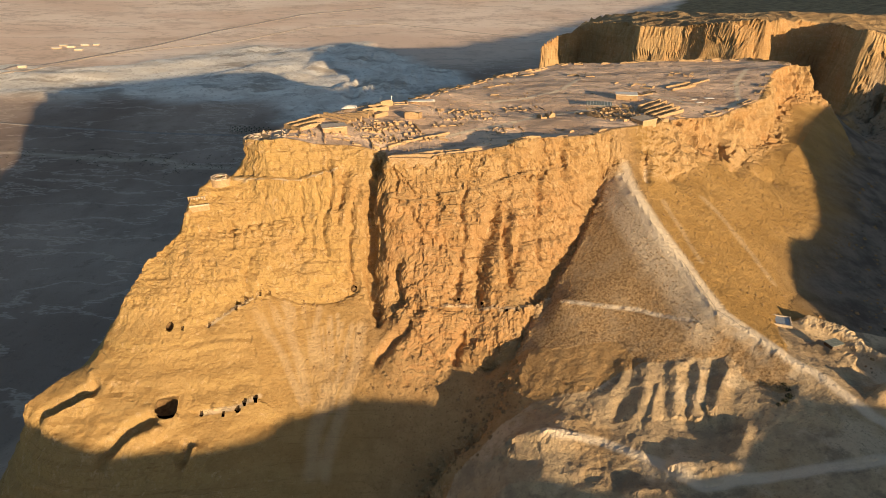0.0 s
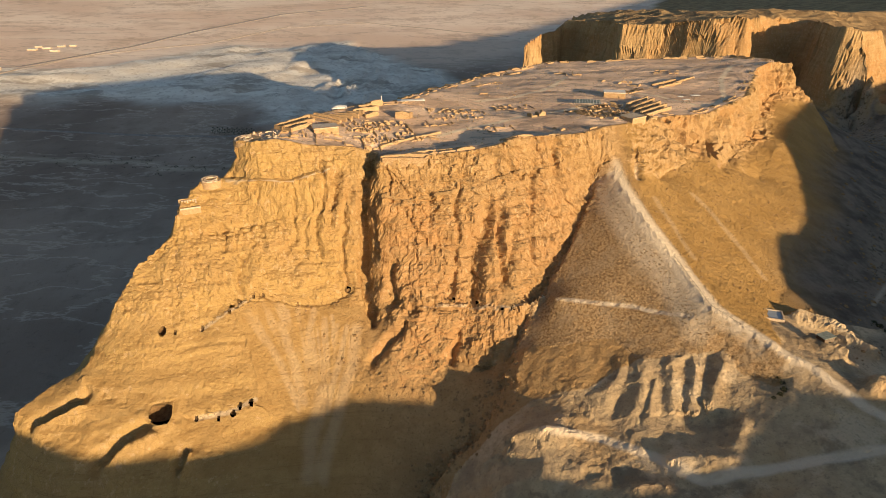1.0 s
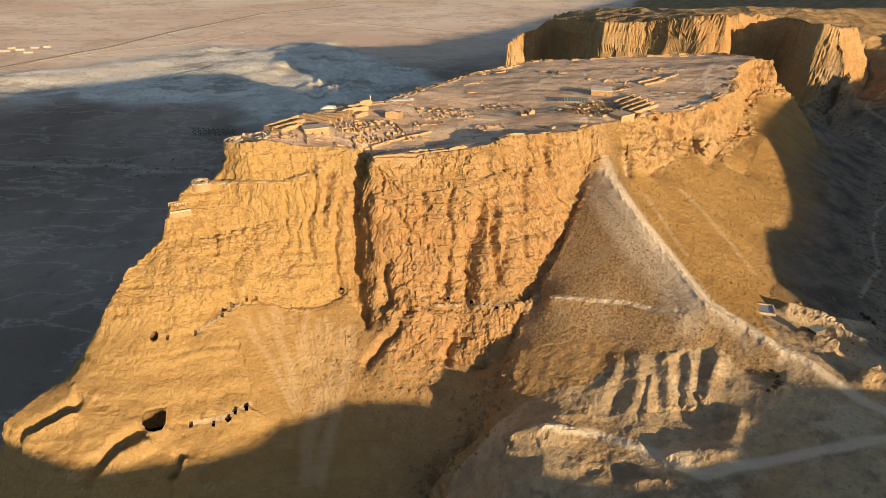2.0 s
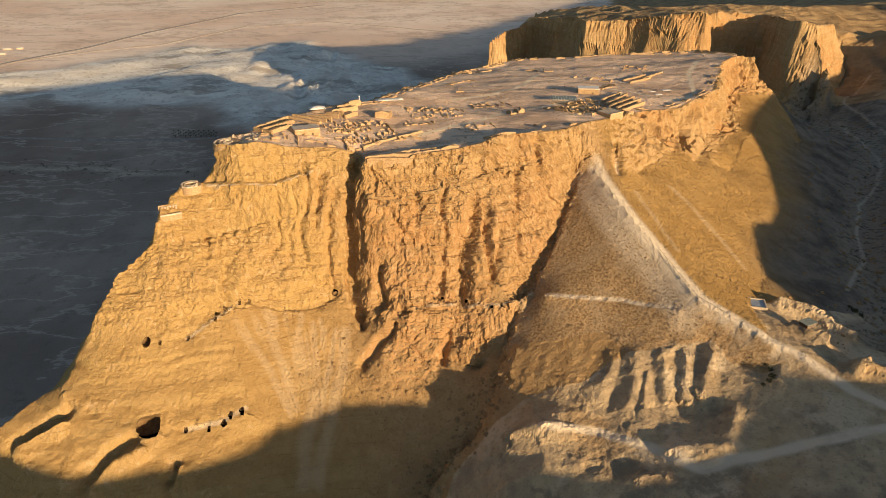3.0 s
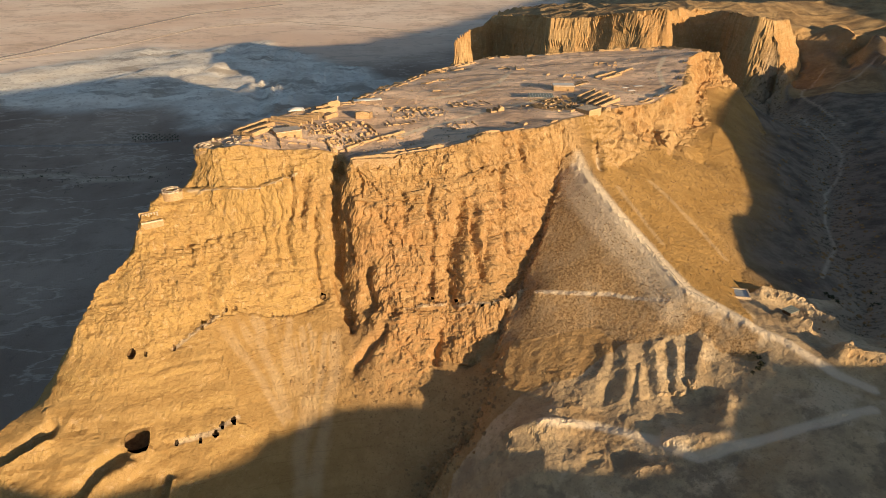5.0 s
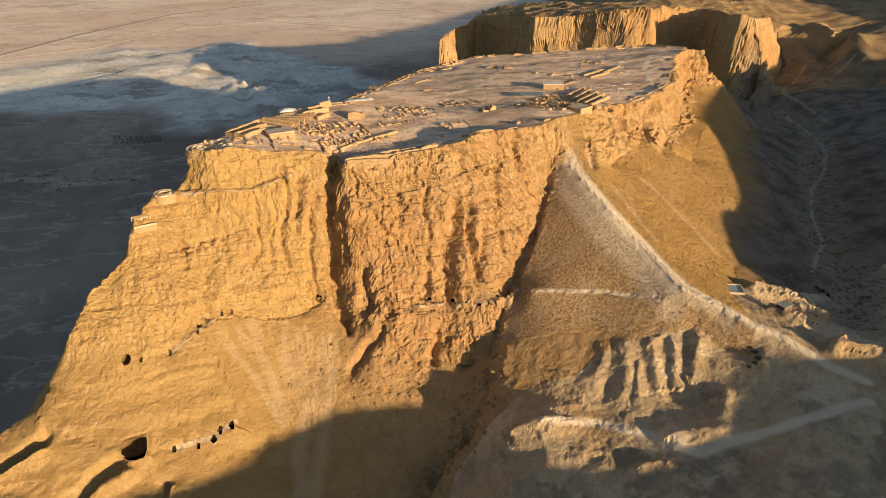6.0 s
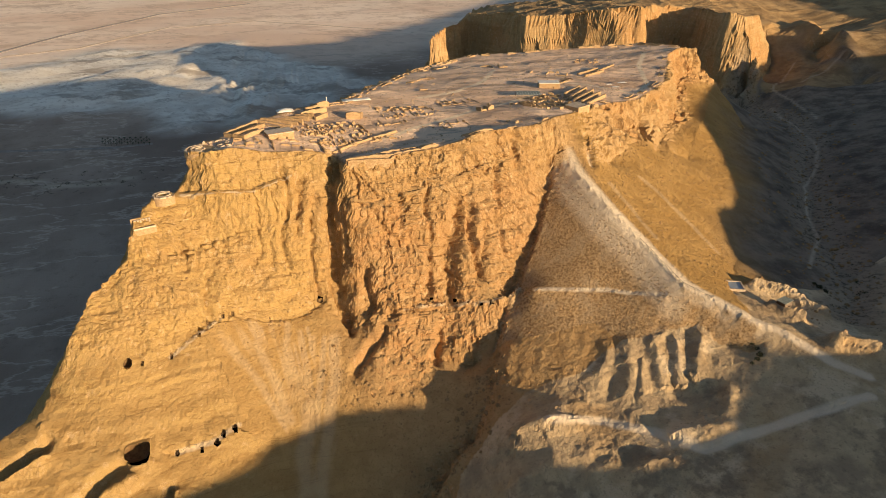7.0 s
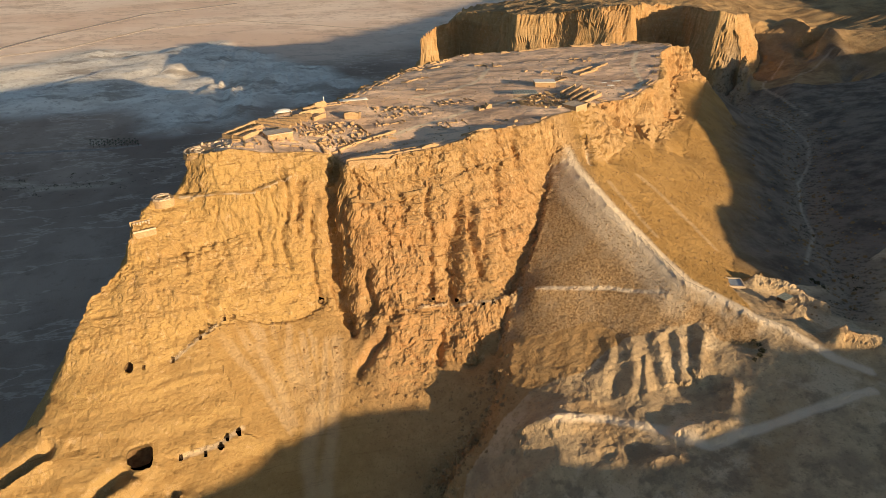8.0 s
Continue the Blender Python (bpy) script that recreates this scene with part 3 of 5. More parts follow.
def land_material():
    n = Nodes("desert_rock", 0.95)
    big, mid, fine = n.noise(60, 4), n.noise(9, 6), n.noise(1.4, 6, 0.7)
    strata = n.noise(9, 5, 0.65, squash=(0.10, 0.10, 2.2))
    streak = n.noise(7, 5, 0.6, squash=(1, 1, 0.16))
    rock = n.mix(n.span(strata, 0.35, 0.65), (0.385, 0.245, 0.108), (0.475, 0.32, 0.158))
    rock = n.mix(n.span(streak, 0.45, 0.75, 0, 0.4), rock, (0.28, 0.165, 0.072))
    rock = n.mix(n.span(big, 0.4, 0.65, 0, 0.5), rock, (0.50, 0.35, 0.188))
    rock = n.mix(n.span(n.noise(85, 4), 0.46, 0.62, 0, 0.6), rock, (0.45, 0.25, 0.105))
    rock = n.mix(n.maths("MULTIPLY", n.attr("ochre"), n.span(n.noise(26, 5), 0.3, 0.6, 0.35, 0.85)), rock, (0.475, 0.322, 0.128))
    rock = n.mix(n.maths("MULTIPLY", n.attr("russet"), n.span(n.noise(18, 5), 0.35, 0.62, 0.15, 0.65)), rock, (0.46, 0.265, 0.125))
    # joints, large then small: the shadow inside them is drawn as dark lines
    v = n.node("ShaderNodeTexVoronoi", Vector=n.coords(0.28, 0.28, 0.13), Scale=1.0)
    v.feature = "DISTANCE_TO_EDGE"
    crack = n.maths("MULTIPLY", n.span(v.outputs["Distance"], 0.0, 0.07, 1, 0), n.span(n.noise(12, 4), 0.42, 0.58))
    rock = n.mix(n.maths("MULTIPLY", crack, 0.22), rock, (0.15, 0.085, 0.035))
    w = n.node("ShaderNodeTexVoronoi", Vector=n.coords(0.75, 0.75, 0.5), Scale=1.0)
    w.feature = "DISTANCE_TO_EDGE"
    chip_shade = n.maths("MULTIPLY", n.span(w.outputs["Distance"], 0.0, 0.09, 1, 0), n.span(n.noise(7, 4), 0.45, 0.6))
    rock = n.mix(n.maths("MULTIPLY", chip_shade, 0.22), rock, (0.16, 0.09, 0.04))
    lamina = n.noise(3, 5, 0.7, squash=(0.06, 0.06, 3.0))
    rock = n.mix(n.span(lamina, 0.56, 0.66, 0, 0.45), rock, (0.23, 0.14, 0.062))
    rock = n.mix(n.span(n.noise(3.2, 7, 0.75), 0.55, 0.68, 0, 0.4), rock, (0.21, 0.12, 0.052))
    rock = n.mix(n.span(n.noise(4.1, 7, 0.75, squash=(1, 1, 0.6)), 0.53, 0.66, 0, 0.62), rock, (0.62, 0.445, 0.265))
    rock = n.mix(n.span(n.noise(1.0, 5, 0.8), 0.55, 0.69, 0, 0.42), rock, (0.20, 0.115, 0.05))
    rock = n.mix(n.span(n.noise(1.7, 5, 0.8, squash=(0.8, 0.8, 1.5)), 0.56, 0.7, 0, 0.45), rock, (0.60, 0.44, 0.25))
    scree = n.mix(n.span(mid, 0.35, 0.65), (0.40, 0.252, 0.115), (0.485, 0.318, 0.152))
    scree = n.mix(n.span(fine, 0.52, 0.68, 0, 0.65), scree, (0.21, 0.125, 0.06))
    scree = n.mix(n.maths("MULTIPLY", n.attr("ochre"), 0.6), scree, n.mix(n.span(mid, 0.35, 0.65), (0.385, 0.24, 0.082), (0.445, 0.287, 0.105)))
    bed = n.noise(2.6, 6, 0.7, squash=(0.05, 0.05, 2.4))
    scree = n.mix(n.maths("MULTIPLY", n.attr("ochre"), n.span(bed, 0.53, 0.64, 0, 0.55)), scree, (0.26, 0.155, 0.058))
    scree = n.mix(n.maths("MULTIPLY", n.attr("ochre"), n.span(n.noise(7, 6, 0.65, squash=(0.25, 0.25, 1.2)), 0.52, 0.66, 0, 0.5)), scree, (0.50, 0.34, 0.15))
    scree = n.mix(n.span(n.noise(2.2, 6, 0.8), 0.55, 0.68, 0, 0.4), scree, (0.22, 0.135, 0.06))
    dust = n.mix(n.span(n.noise(20, 5), 0.4, 0.62), (0.365, 0.222, 0.078), (0.43, 0.268, 0.10))
    dust = n.mix(n.span(n.noise(1.1, 6, 0.75), 0.55, 0.66, 0, 0.6), dust, (0.20, 0.12, 0.05))
    scree = n.mix(n.attr("talus"), scree, dust)
    g = n.node("ShaderNodeNewGeometry")
    up = n.node("ShaderNodeSeparateXYZ", Vector=g.outputs["True Normal"]).outputs["Z"]
    col = n.mix(n.maths("MAXIMUM", n.maths("MULTIPLY", n.span(up, 0.55, 0.82), n.maths("SUBTRACT", 1.0, n.maths("MULTIPLY", n.attr("crag"), 0.8))), n.attr("scree")), rock, scree)
    # the flat top: pale dust with stony patches
    top = n.mix(n.span(n.noise(38, 5, 0.55, squash=(0.7, 1.3, 1)), 0.36, 0.62), (0.58, 0.41, 0.295), (0.88, 0.65, 0.475))
    top = n.mix(n.span(n.noise(16, 6, 0.6, squash=(0.6, 1.6, 1)), 0.5, 0.64, 0, 0.8), top, (0.38, 0.285, 0.22))
    top = n.mix(n.span(n.noise(4.5, 6, 0.7), 0.56, 0.68, 0, 0.55), top, (0.27, 0.205, 0.155))
    top = n.mix(n.span(fine, 0.6, 0.72, 0, 0.35), top, (0.24, 0.19, 0.13))
    col = n.mix(n.attr("flat_top"), col, top)
    # the built ramp: brown rubble
    rub = n.mix(n.span(fine, 0.42, 0.62), (0.475, 0.325, 0.175), (0.25, 0.155, 0.075))
    rub = n.mix(n.span(n.noise(14, 5), 0.45, 0.65, 0, 0.45), rub, (0.43, 0.33, 0.22))
    col = n.mix(n.attr("rubble"), col, rub)
    mesa_far = n.mix(n.span(n.noise(35, 7, 0.68), 0.38, 0.62), (0.24, 0.16, 0.085), (0.42, 0.29, 0.15))
    col = n.mix(n.attr("far_top"), col, mesa_far)
    # valley ground: grey-brown, made darker to carry the western hills' shade
    shaded_vale = n.mix(n.span(n.noise(22, 7, 0.7), 0.36, 0.64), (0.125, 0.10, 0.078), (0.27, 0.22, 0.17))
    col = n.mix(n.attr("shaded_vale"), col, shaded_vale)
    # the plain: gravel fans, dark and pale
    fan = n.mix(n.span(n.noise(420, 6, 0.6, squash=(1, 0.6, 1)), 0.36, 0.64), (0.28, 0.203, 0.16), (0.48, 0.37, 0.295))
    fan = n.mix(n.span(n.noise(70, 6, 0.65, squash=(1, 0.7, 1)), 0.5, 0.7, 0, 0.55), fan, (0.27, 0.205, 0.165))
    fan = n.mix(n.span(n.noise(24, 7, 0.7), 0.54, 0.68, 0, 0.45), fan, (0.20, 0.15, 0.12))
    # pale threads of old floods
    thread = n.node("ShaderNodeTexNoise", Vector=n.coords(0.004, 0.009, 0.0), Scale=1.0, Detail=6.0, Roughness=0.62).outputs["Fac"]
    fan = n.mix(n.span(n.maths("ABSOLUTE", n.maths("SUBTRACT", thread, 0.5), 0.0), 0.0, 0.018, 0.55, 0), fan, (0.66, 0.54, 0.44))
    fan = n.mix(n.span(n.noise(9, 6, 0.75), 0.58, 0.68, 0, 0.4), fan, (0.17, 0.12, 0.085))
    col = n.mix(n.attr("plain"), col, fan)
    # far plain: pale ground, its colour raised to stand for sunlight and haze
    pale = n.mix(n.span(n.noise(520, 6, 0.6, squash=(0.7, 1.2, 1)), 0.36, 0.64), (0.80, 0.61, 0.48), (0.93, 0.78, 0.65))
    pale = n.mix(n.span(n.noise(150, 7, 0.7), 0.5, 0.68, 0, 0.5), pale, (0.54, 0.385, 0.28))
    pale = n.mix(n.span(n.noise(40, 6, 0.7), 0.55, 0.68, 0, 0.35), pale, (0.46, 0.33, 0.24))
    vein = n.node("ShaderNodeTexNoise", Vector=n.coords(0.0016, 0.0034, 0.0), Scale=1.0, Detail=7.0, Roughness=0.65).outputs["Fac"]
    pale = n.mix(n.span(n.maths("ABSOLUTE", n.maths("SUBTRACT", vein, 0.5), 0.0), 0.0, 0.02, 0.5, 0), pale, (0.47, 0.34, 0.25))
    col = n.mix(n.attr("sunlit_pale_plain"), col, pale)
    marl = n.mix(n.span(n.noise(45, 6, 0.62, squash=(0.5, 1, 1)), 0.38, 0.66), (0.90, 0.86, 0.78), (0.70, 0.64, 0.56))
    marl = n.mix(n.span(n.noise(14, 7, 0.7), 0.5, 0.66, 0, 0.6), marl, (0.44, 0.385, 0.32))
    marl = n.mix(n.span(n.noise(110, 7, 0.68, squash=(0.6, 1.2, 1)), 0.52, 0.62, 0, 0.75), marl, (0.36, 0.305, 0.25))
    col = n.mix(n.attr("marl"), col, marl)
    grey = n.mix(n.span(mid, 0.35, 0.65), (0.60, 0.455, 0.28), (0.46, 0.345, 0.215))
    grey = n.mix(n.span(n.noise(16, 6, 0.65), 0.5, 0.68, 0, 0.7), grey, (0.33, 0.25, 0.17))
    grey = n.mix(n.span(n.noise(34, 7, 0.66), 0.5, 0.6, 0, 0.75), grey, (0.69, 0.55, 0.375))
    grey = n.mix(n.span(n.noise(27, 7, 0.7), 0.53, 0.63, 0, 0.75), grey, (0.25, 0.19, 0.13))
    grey = n.mix(n.span(n.noise(2.4, 6, 0.75), 0.54, 0.66, 0, 0.6), grey, (0.24, 0.18, 0.12))
    grey = n.mix(n.span(fine, 0.56, 0.7, 0, 0.5), grey, (0.19, 0.14, 0.09))
    col = n.mix(n.maths("MULTIPLY", n.attr("chalk"), n.span(n.noise(40, 4), 0.3, 0.5, 0.45, 1.0)), col, grey)
    stones = n.mix(n.span(n.noise(4.5, 6, 0.75), 0.5, 0.62), (0.34, 0.27, 0.20), (0.10, 0.08, 0.055))
    col = n.mix(n.attr("stony"), col, stones)
    col = n.mix(n.maths("MULTIPLY", n.attr("track"), n.span(mid, 0.2, 0.5, 0.7, 1.0)), col, (0.74, 0.62, 0.47))
    bump = n.bump(n.noise(5, 8, 0.72), 2.6, 0.8)
    bump = n.bump(n.noise(5, 6, 0.6, squash=(0.25, 0.25, 2.0)), 0.9, 0.35, bump)
    bump = n.bump(fine, 0.7, 0.8, bump)
    bump = n.bump(lamina, 0.5, 0.35, bump)
    return n.done(col, bump)


LAND = land_material()


# ---- the land ----
def spaced(stops):
    """Lines of a grid: (start, end, step) stretches, each easing into the next."""
    out = []
    for a, b, step in stops:
        n = max(1, round((b - a) / step))
        out += [a + (b - a) * i / n for i in range(n)]
    return np.array(out + [stops[-1][1]])


def growing(a, b, s0, s1):
    """Places from a to b with steps that grow from s0 to s1."""
    n = max(2, int(abs(b - a) * 2 / (s0 + s1)))
    t = np.linspace(0, 1, n + 1)
    w = s0 * t + (s1 - s0) * t * t / 2
    return a + (b - a) * w / w[-1]


GX = np.concatenate([growing(-250, -5400, 1.5, 160)[:0:-1], spaced([(-250, -200, 1.2), (-200, 130, 0.8), (130, 265, 1.1), (265, 430, 1.6), (430, 700, 3.2)])[:-1], growing(700, 5400, 4.0, 160)])
GY = np.concatenate([growing(-330, -2300, 8, 160)[:0:-1], spaced([(-330, 150, 6.0), (150, 190, 2.0), (190, 265, 0.9), (265, 308, 0.6), (308, 334, 0.38), (334, 376, 0.22), (376, 400, 0.45), (400, 720, 1.4), (720, 880, 4.0), (880, 1320, 2.2)])[:-1], growing(1320, 5500, 4.0, 90)])
MX, MY = np.meshgrid(GX, GY)
MZ = land(MX, MY)

RIM = RIM_WEST + RIM_EAST
on_top = inside(MX, MY, [p[:2] for p in RIM])
rim_d = seg_dist(MX, MY, RIM + RIM[:1])


CRAG = ~on_top * smooth(34, 12, seg_dist(MX, MY, RIM_WEST[17:]) + 7 * fbm(MX, MY, MX * 0, 24, 3, 88)) * smooth(135, 165, MX)

# thin chutes down the fan of scree, drawn together at its foot
CHUTES, chute_rnd = [], random.Random(19)
for k in range(26):
    u = (k + chute_rnd.uniform(0.1, 0.9)) / 26
    bend = -50 + chute_rnd.uniform(-3, 3) - 26 * (1 - u)
    CHUTES.append([(-112 + 70 * u, 314 + 9 * math.sin(3.1 * u) + chute_rnd.uniform(-6, 3)), (0.45 * (-112 + 70 * u) + 0.55 * bend, 296 + chute_rnd.uniform(-3, 3)), (bend, 276 + chute_rnd.uniform(-5, 5)), (-66 + 10 * (u - 0.5), 246)])
CHUTE_D = np.full(MX.shape, 1e3)
fan_box = np.s_[np.searchsorted(GY, 236):np.searchsorted(GY, 336), np.searchsorted(GX, -125):np.searchsorted(GX, -25)]
for line in CHUTES:
    CHUTE_D[fan_box] = np.minimum(CHUTE_D[fan_box], seg_dist(MX[fan_box] + 0.8 * vnoise(MX[fan_box] / 6, MY[fan_box] / 6, MX[fan_box] * 0, 15), MY[fan_box], line))


def weather(x, y, z):
    """The worn surface: strata, flutes, gullies and rubble laid over the bare land."""
    dzdy, dzdx = np.gradient(z, GY, GX)
    slope = np.hypot(dzdx, dzdy)
    reach = smooth(1800, 900, np.hypot(x, y - 300))
    steep = smooth(0.65, 1.35, slope) * reach
    quiet = np.where(on_top, smooth(6, 0, rim_d), 1.0) * (1 - inside(x, y, RAMP_PLAN) * smooth(0, 5, seg_dist(x, y, CLEFT_RAMP)))
    # strata: harder beds stand out as small cliffs with ledges between them
    jx, jy = x + 2.2 * vnoise(x / 5, y / 5, z / 5, 17) + 1.1 * vnoise(x / 2, y / 2, z / 2.4, 18), y + 2.2 * vnoise(x / 5, y / 5, z / 5, 19)
    wx, wy = x + 6 * fbm(x, y, z, 30, 3, 3), y + 6 * fbm(x, y, z, 30, 3, 4)
    zz = z + 3.0 * fbm(x, y, z, 60, 3, 5) + 0.03 * x
    hard = vnoise(x / 130, y / 130, zz / 4.6, 6) + 0.5 * vnoise(x / 60, y / 60, zz / 2.1, 7)
    # along the slope's normal
    ln = np.sqrt(1 + slope ** 2)
    nx, ny, nz = -dzdx / ln, -dzdy / ln, 1 / ln
    amp = steep * quiet
    far = smooth(760, 900, y)
    west = smooth(-45, -20, x)
    scree = inside(x + 4 * fbm(x, y, z, 9, 2, 8), y, SCREE_PLAN) * 1.0
    amp = amp * (1 - 0.85 * scree)
    bench = smooth(-50, -100, x) * smooth(-62, -76, z)
    vx, vy = wx + 2.5 * fbm(x, y, z, 9, 2, 13), wy + 2.5 * fbm(x, y, z, 9, 2, 14)
    flute = ridged(wx, wy, z * 0.20, 19, 3, 21)
    cleave = ridged(vx, vy, z * 0.45, 11, 3, 22)
    calm = 0.85 + 0.15 * west
    d = amp * (1 - 0.45 * bench) * (1 - 0.9 * far) * ((3.2 + west) * fbm(x, y, z * 0.6, 34, 4, 31) + (0.9 + 0.7 * west) * (flute - 0.25) - (0.7 + 0.6 * west) * (cleave - 0.3)
                                    + (0.3 + 0.6 * west) * (1.0 * blocks(vx / 7, vy / 7, zz / 11, 41) + 0.75 * blocks(vx / 3.1, vy / 3.1, zz / 4.5, 42)) + calm * 1.2 * fbm(x, y, z * 1.3, 5.2, 4, 47, 0.6) - calm * 0.8 * ridged(vx, vy, z * 0.9, 5.5, 3, 48) + calm * 0.45 * blocks(vx / 1.7, vy / 1.7, zz / 2.4, 43))
    d = d + amp * (1.25 - 0.15 * bench - 0.25 * west) * (hard + 0.7 * vnoise(x / 170, y / 170, zz / 10.5, 8))
    crack = smooth(0.86, 0.98, 1 - np.abs(vnoise(vx / 22, vy / 22, z / 90, 77))) * smooth(-0.2, 0.4, vnoise(x / 40, y / 40, z / 50, 78))
    d = d - amp * (1 - 0.9 * bench) * (0.9 + 1.6 * west) * crack
    # slanting joints that break the western face into leaning slabs
    slant = smooth(0.88, 0.99, 1 - np.abs(vnoise((vx * 0.8 + z * 0.75) / 17, vy / 40, (z - 0.5 * x) / 45, 79))) * smooth(-0.1, 0.3, vnoise(x / 28, y / 28, z / 24, 80))
    d = d - amp * (0.3 + 0.7 * west) * (1 - bench) * 1.9 * slant
    d = d + far * amp * (8 * (ridged(wx, wy, z * 0.2, 90, 2, 23) - 0.2) + 5 * (ridged(wx, wy, z * 0.15, 34, 2, 26) - 0.3) + 2.5 * blocks(vx / 24, vy / 24, z / 30, 25))
    d = d + CRAG * (3.2 * (ridged(wx, wy, z * 0.3, 19, 3, 85) - 0.2) + 1.8 * blocks(vx / 6, vy / 6, zz / 7, 86) + 1.6 * fbm(x, y, z, 6, 3, 87))
    cut = 0 * x
    for line, half, deep in GULLIES:
        cut = np.maximum(cut, deep * np.exp(-((seg_dist(wx * 0.6 + jx * 0.4, wy * 0.6 + jy * 0.4, line) / half) ** 2)))
    d = d - 0.22 * np.exp(-(CHUTE_D / 0.9) ** 2)
    d = d - cut * np.where(on_top, smooth(5, 0, rim_d), 1.0)
    # slopes of loose stone: runnels and lumps
    soft = (1 - steep) * smooth(0.12, 0.4, slope) * reach * quiet * smooth(2, 7, seg_dist(x, y, RAMP_CREST))
    d = d + soft * (0.9 * fbm(x, y, z, 18, 4, 51) + 0.35 * fbm(x, y, z, 3.5, 3, 52))
    d = d + bench * reach * (1 - 0.7 * steep) * (1.0 * fbm(x, y, z * 1.4, 9, 4, 53, 0.6) + 0.5 * hard) * (1 - scree)
    flat = (1 - smooth(0.1, 0.4, slope)) * reach
    d = d + flat * np.where(on_top, (2.6 * fbm(x * 0.8, y * 1.5, z * 0, 60, 4, 61) + 0.75 * fbm(x, y, z * 0, 13, 4, 65)) * smooth(2, 14, rim_d), 0.5 * fbm(x, y, z * 0, 22, 4, 62))
    lift = np.where(on_top & (rim_d > 2), 0.0, 1.0)
    d = d + far * (1 - steep) * reach * ~inside(x, y, PLAIN_EDGE) * (8 * fbm(x, y, z * 0, 110, 4, 63) + 5 * ridged(wx, wy, z * 0, 45, 4, 64))
    return x + d * nx * lift, y + d * ny * lift, z + d * nz, slope


def ribs(x, y):
    """Rounded chalk ribs and knolls at the foot of the ramp."""
    out = 0 * x
    x, y = x + 1.6 * fbm(x, y, x * 0, 11, 3, 73), y + 1.6 * fbm(x, y, x * 0, 11, 3, 74)
    for line, half, high in RIBS:
        d = seg_dist(x, y, line)
        out = np.maximum(out, high * np.exp(-(d / half) ** 1.6))
    return out


LOW = smooth(20, 60, MX) * smooth(290, 262, MY) * smooth(150, 190, MY) * smooth(330, 250, MX)
MZ = MZ + ribs(MX, MY) + LOW * (2.0 * fbm(MX, MY, MX * 0, 26, 5, 71, 0.55) + 0.8 * (ridged(MX + 2 * vnoise(MX / 7, MY / 7, MX * 0, 75), MY, MX * 0, 13, 4, 72) - 0.2))
far_w = smooth(500, 900, np.hypot(MX, MY - 300)) * inside(MX, MY, PLAIN_EDGE)
marl_d = fbm(MX, MY, MX * 0, 520, 4, 81)
marl_edge = seg_dist(MX, MY, MARL_PLAN + MARL_PLAN[:1]) * np.where(inside(MX, MY, MARL_PLAN), 1, -1)
MARL = smooth(-40, 60, marl_edge + 110 * fbm(MX, MY, MX * 0, 160, 5, 82)) * inside(MX, MY, PLAIN_EDGE)
MZ = MZ + far_w * (4 * fbm(MX, MY, MX * 0, 300, 5, 91)) + MARL * (20 * np.maximum(0, ridged(MX, MY, MX * 0, 150, 5, 92) - 0.1) + 12 * ridged(MX, MY, MX * 0, 60, 3, 93))
FX, FY, FZ, SLOPE = weather(MX, MY, MZ)


def ground_at(x, y):
    """Height of the worn surface near a place."""
    i, j = int(np.argmin(np.abs(GX - x))), int(np.argmin(np.abs(GY - y)))
    a, b = max(j - 3, 0), max(i - 3, 0)
    d = (FX[a:j + 4, b:i + 4] - x) ** 2 + (FY[a:j + 4, b:i + 4] - y) ** 2
    k = np.unravel_index(np.argmin(d), d.shape)
    return float(FZ[a:j + 4, b:i + 4][k])


def band(line, half, soft, x=MX, y=MY):
    return smooth(half + soft, half, seg_dist(x, y, line))


wob = 1.2 * fbm(MX, MY, MX * 0, 12, 3, 95)
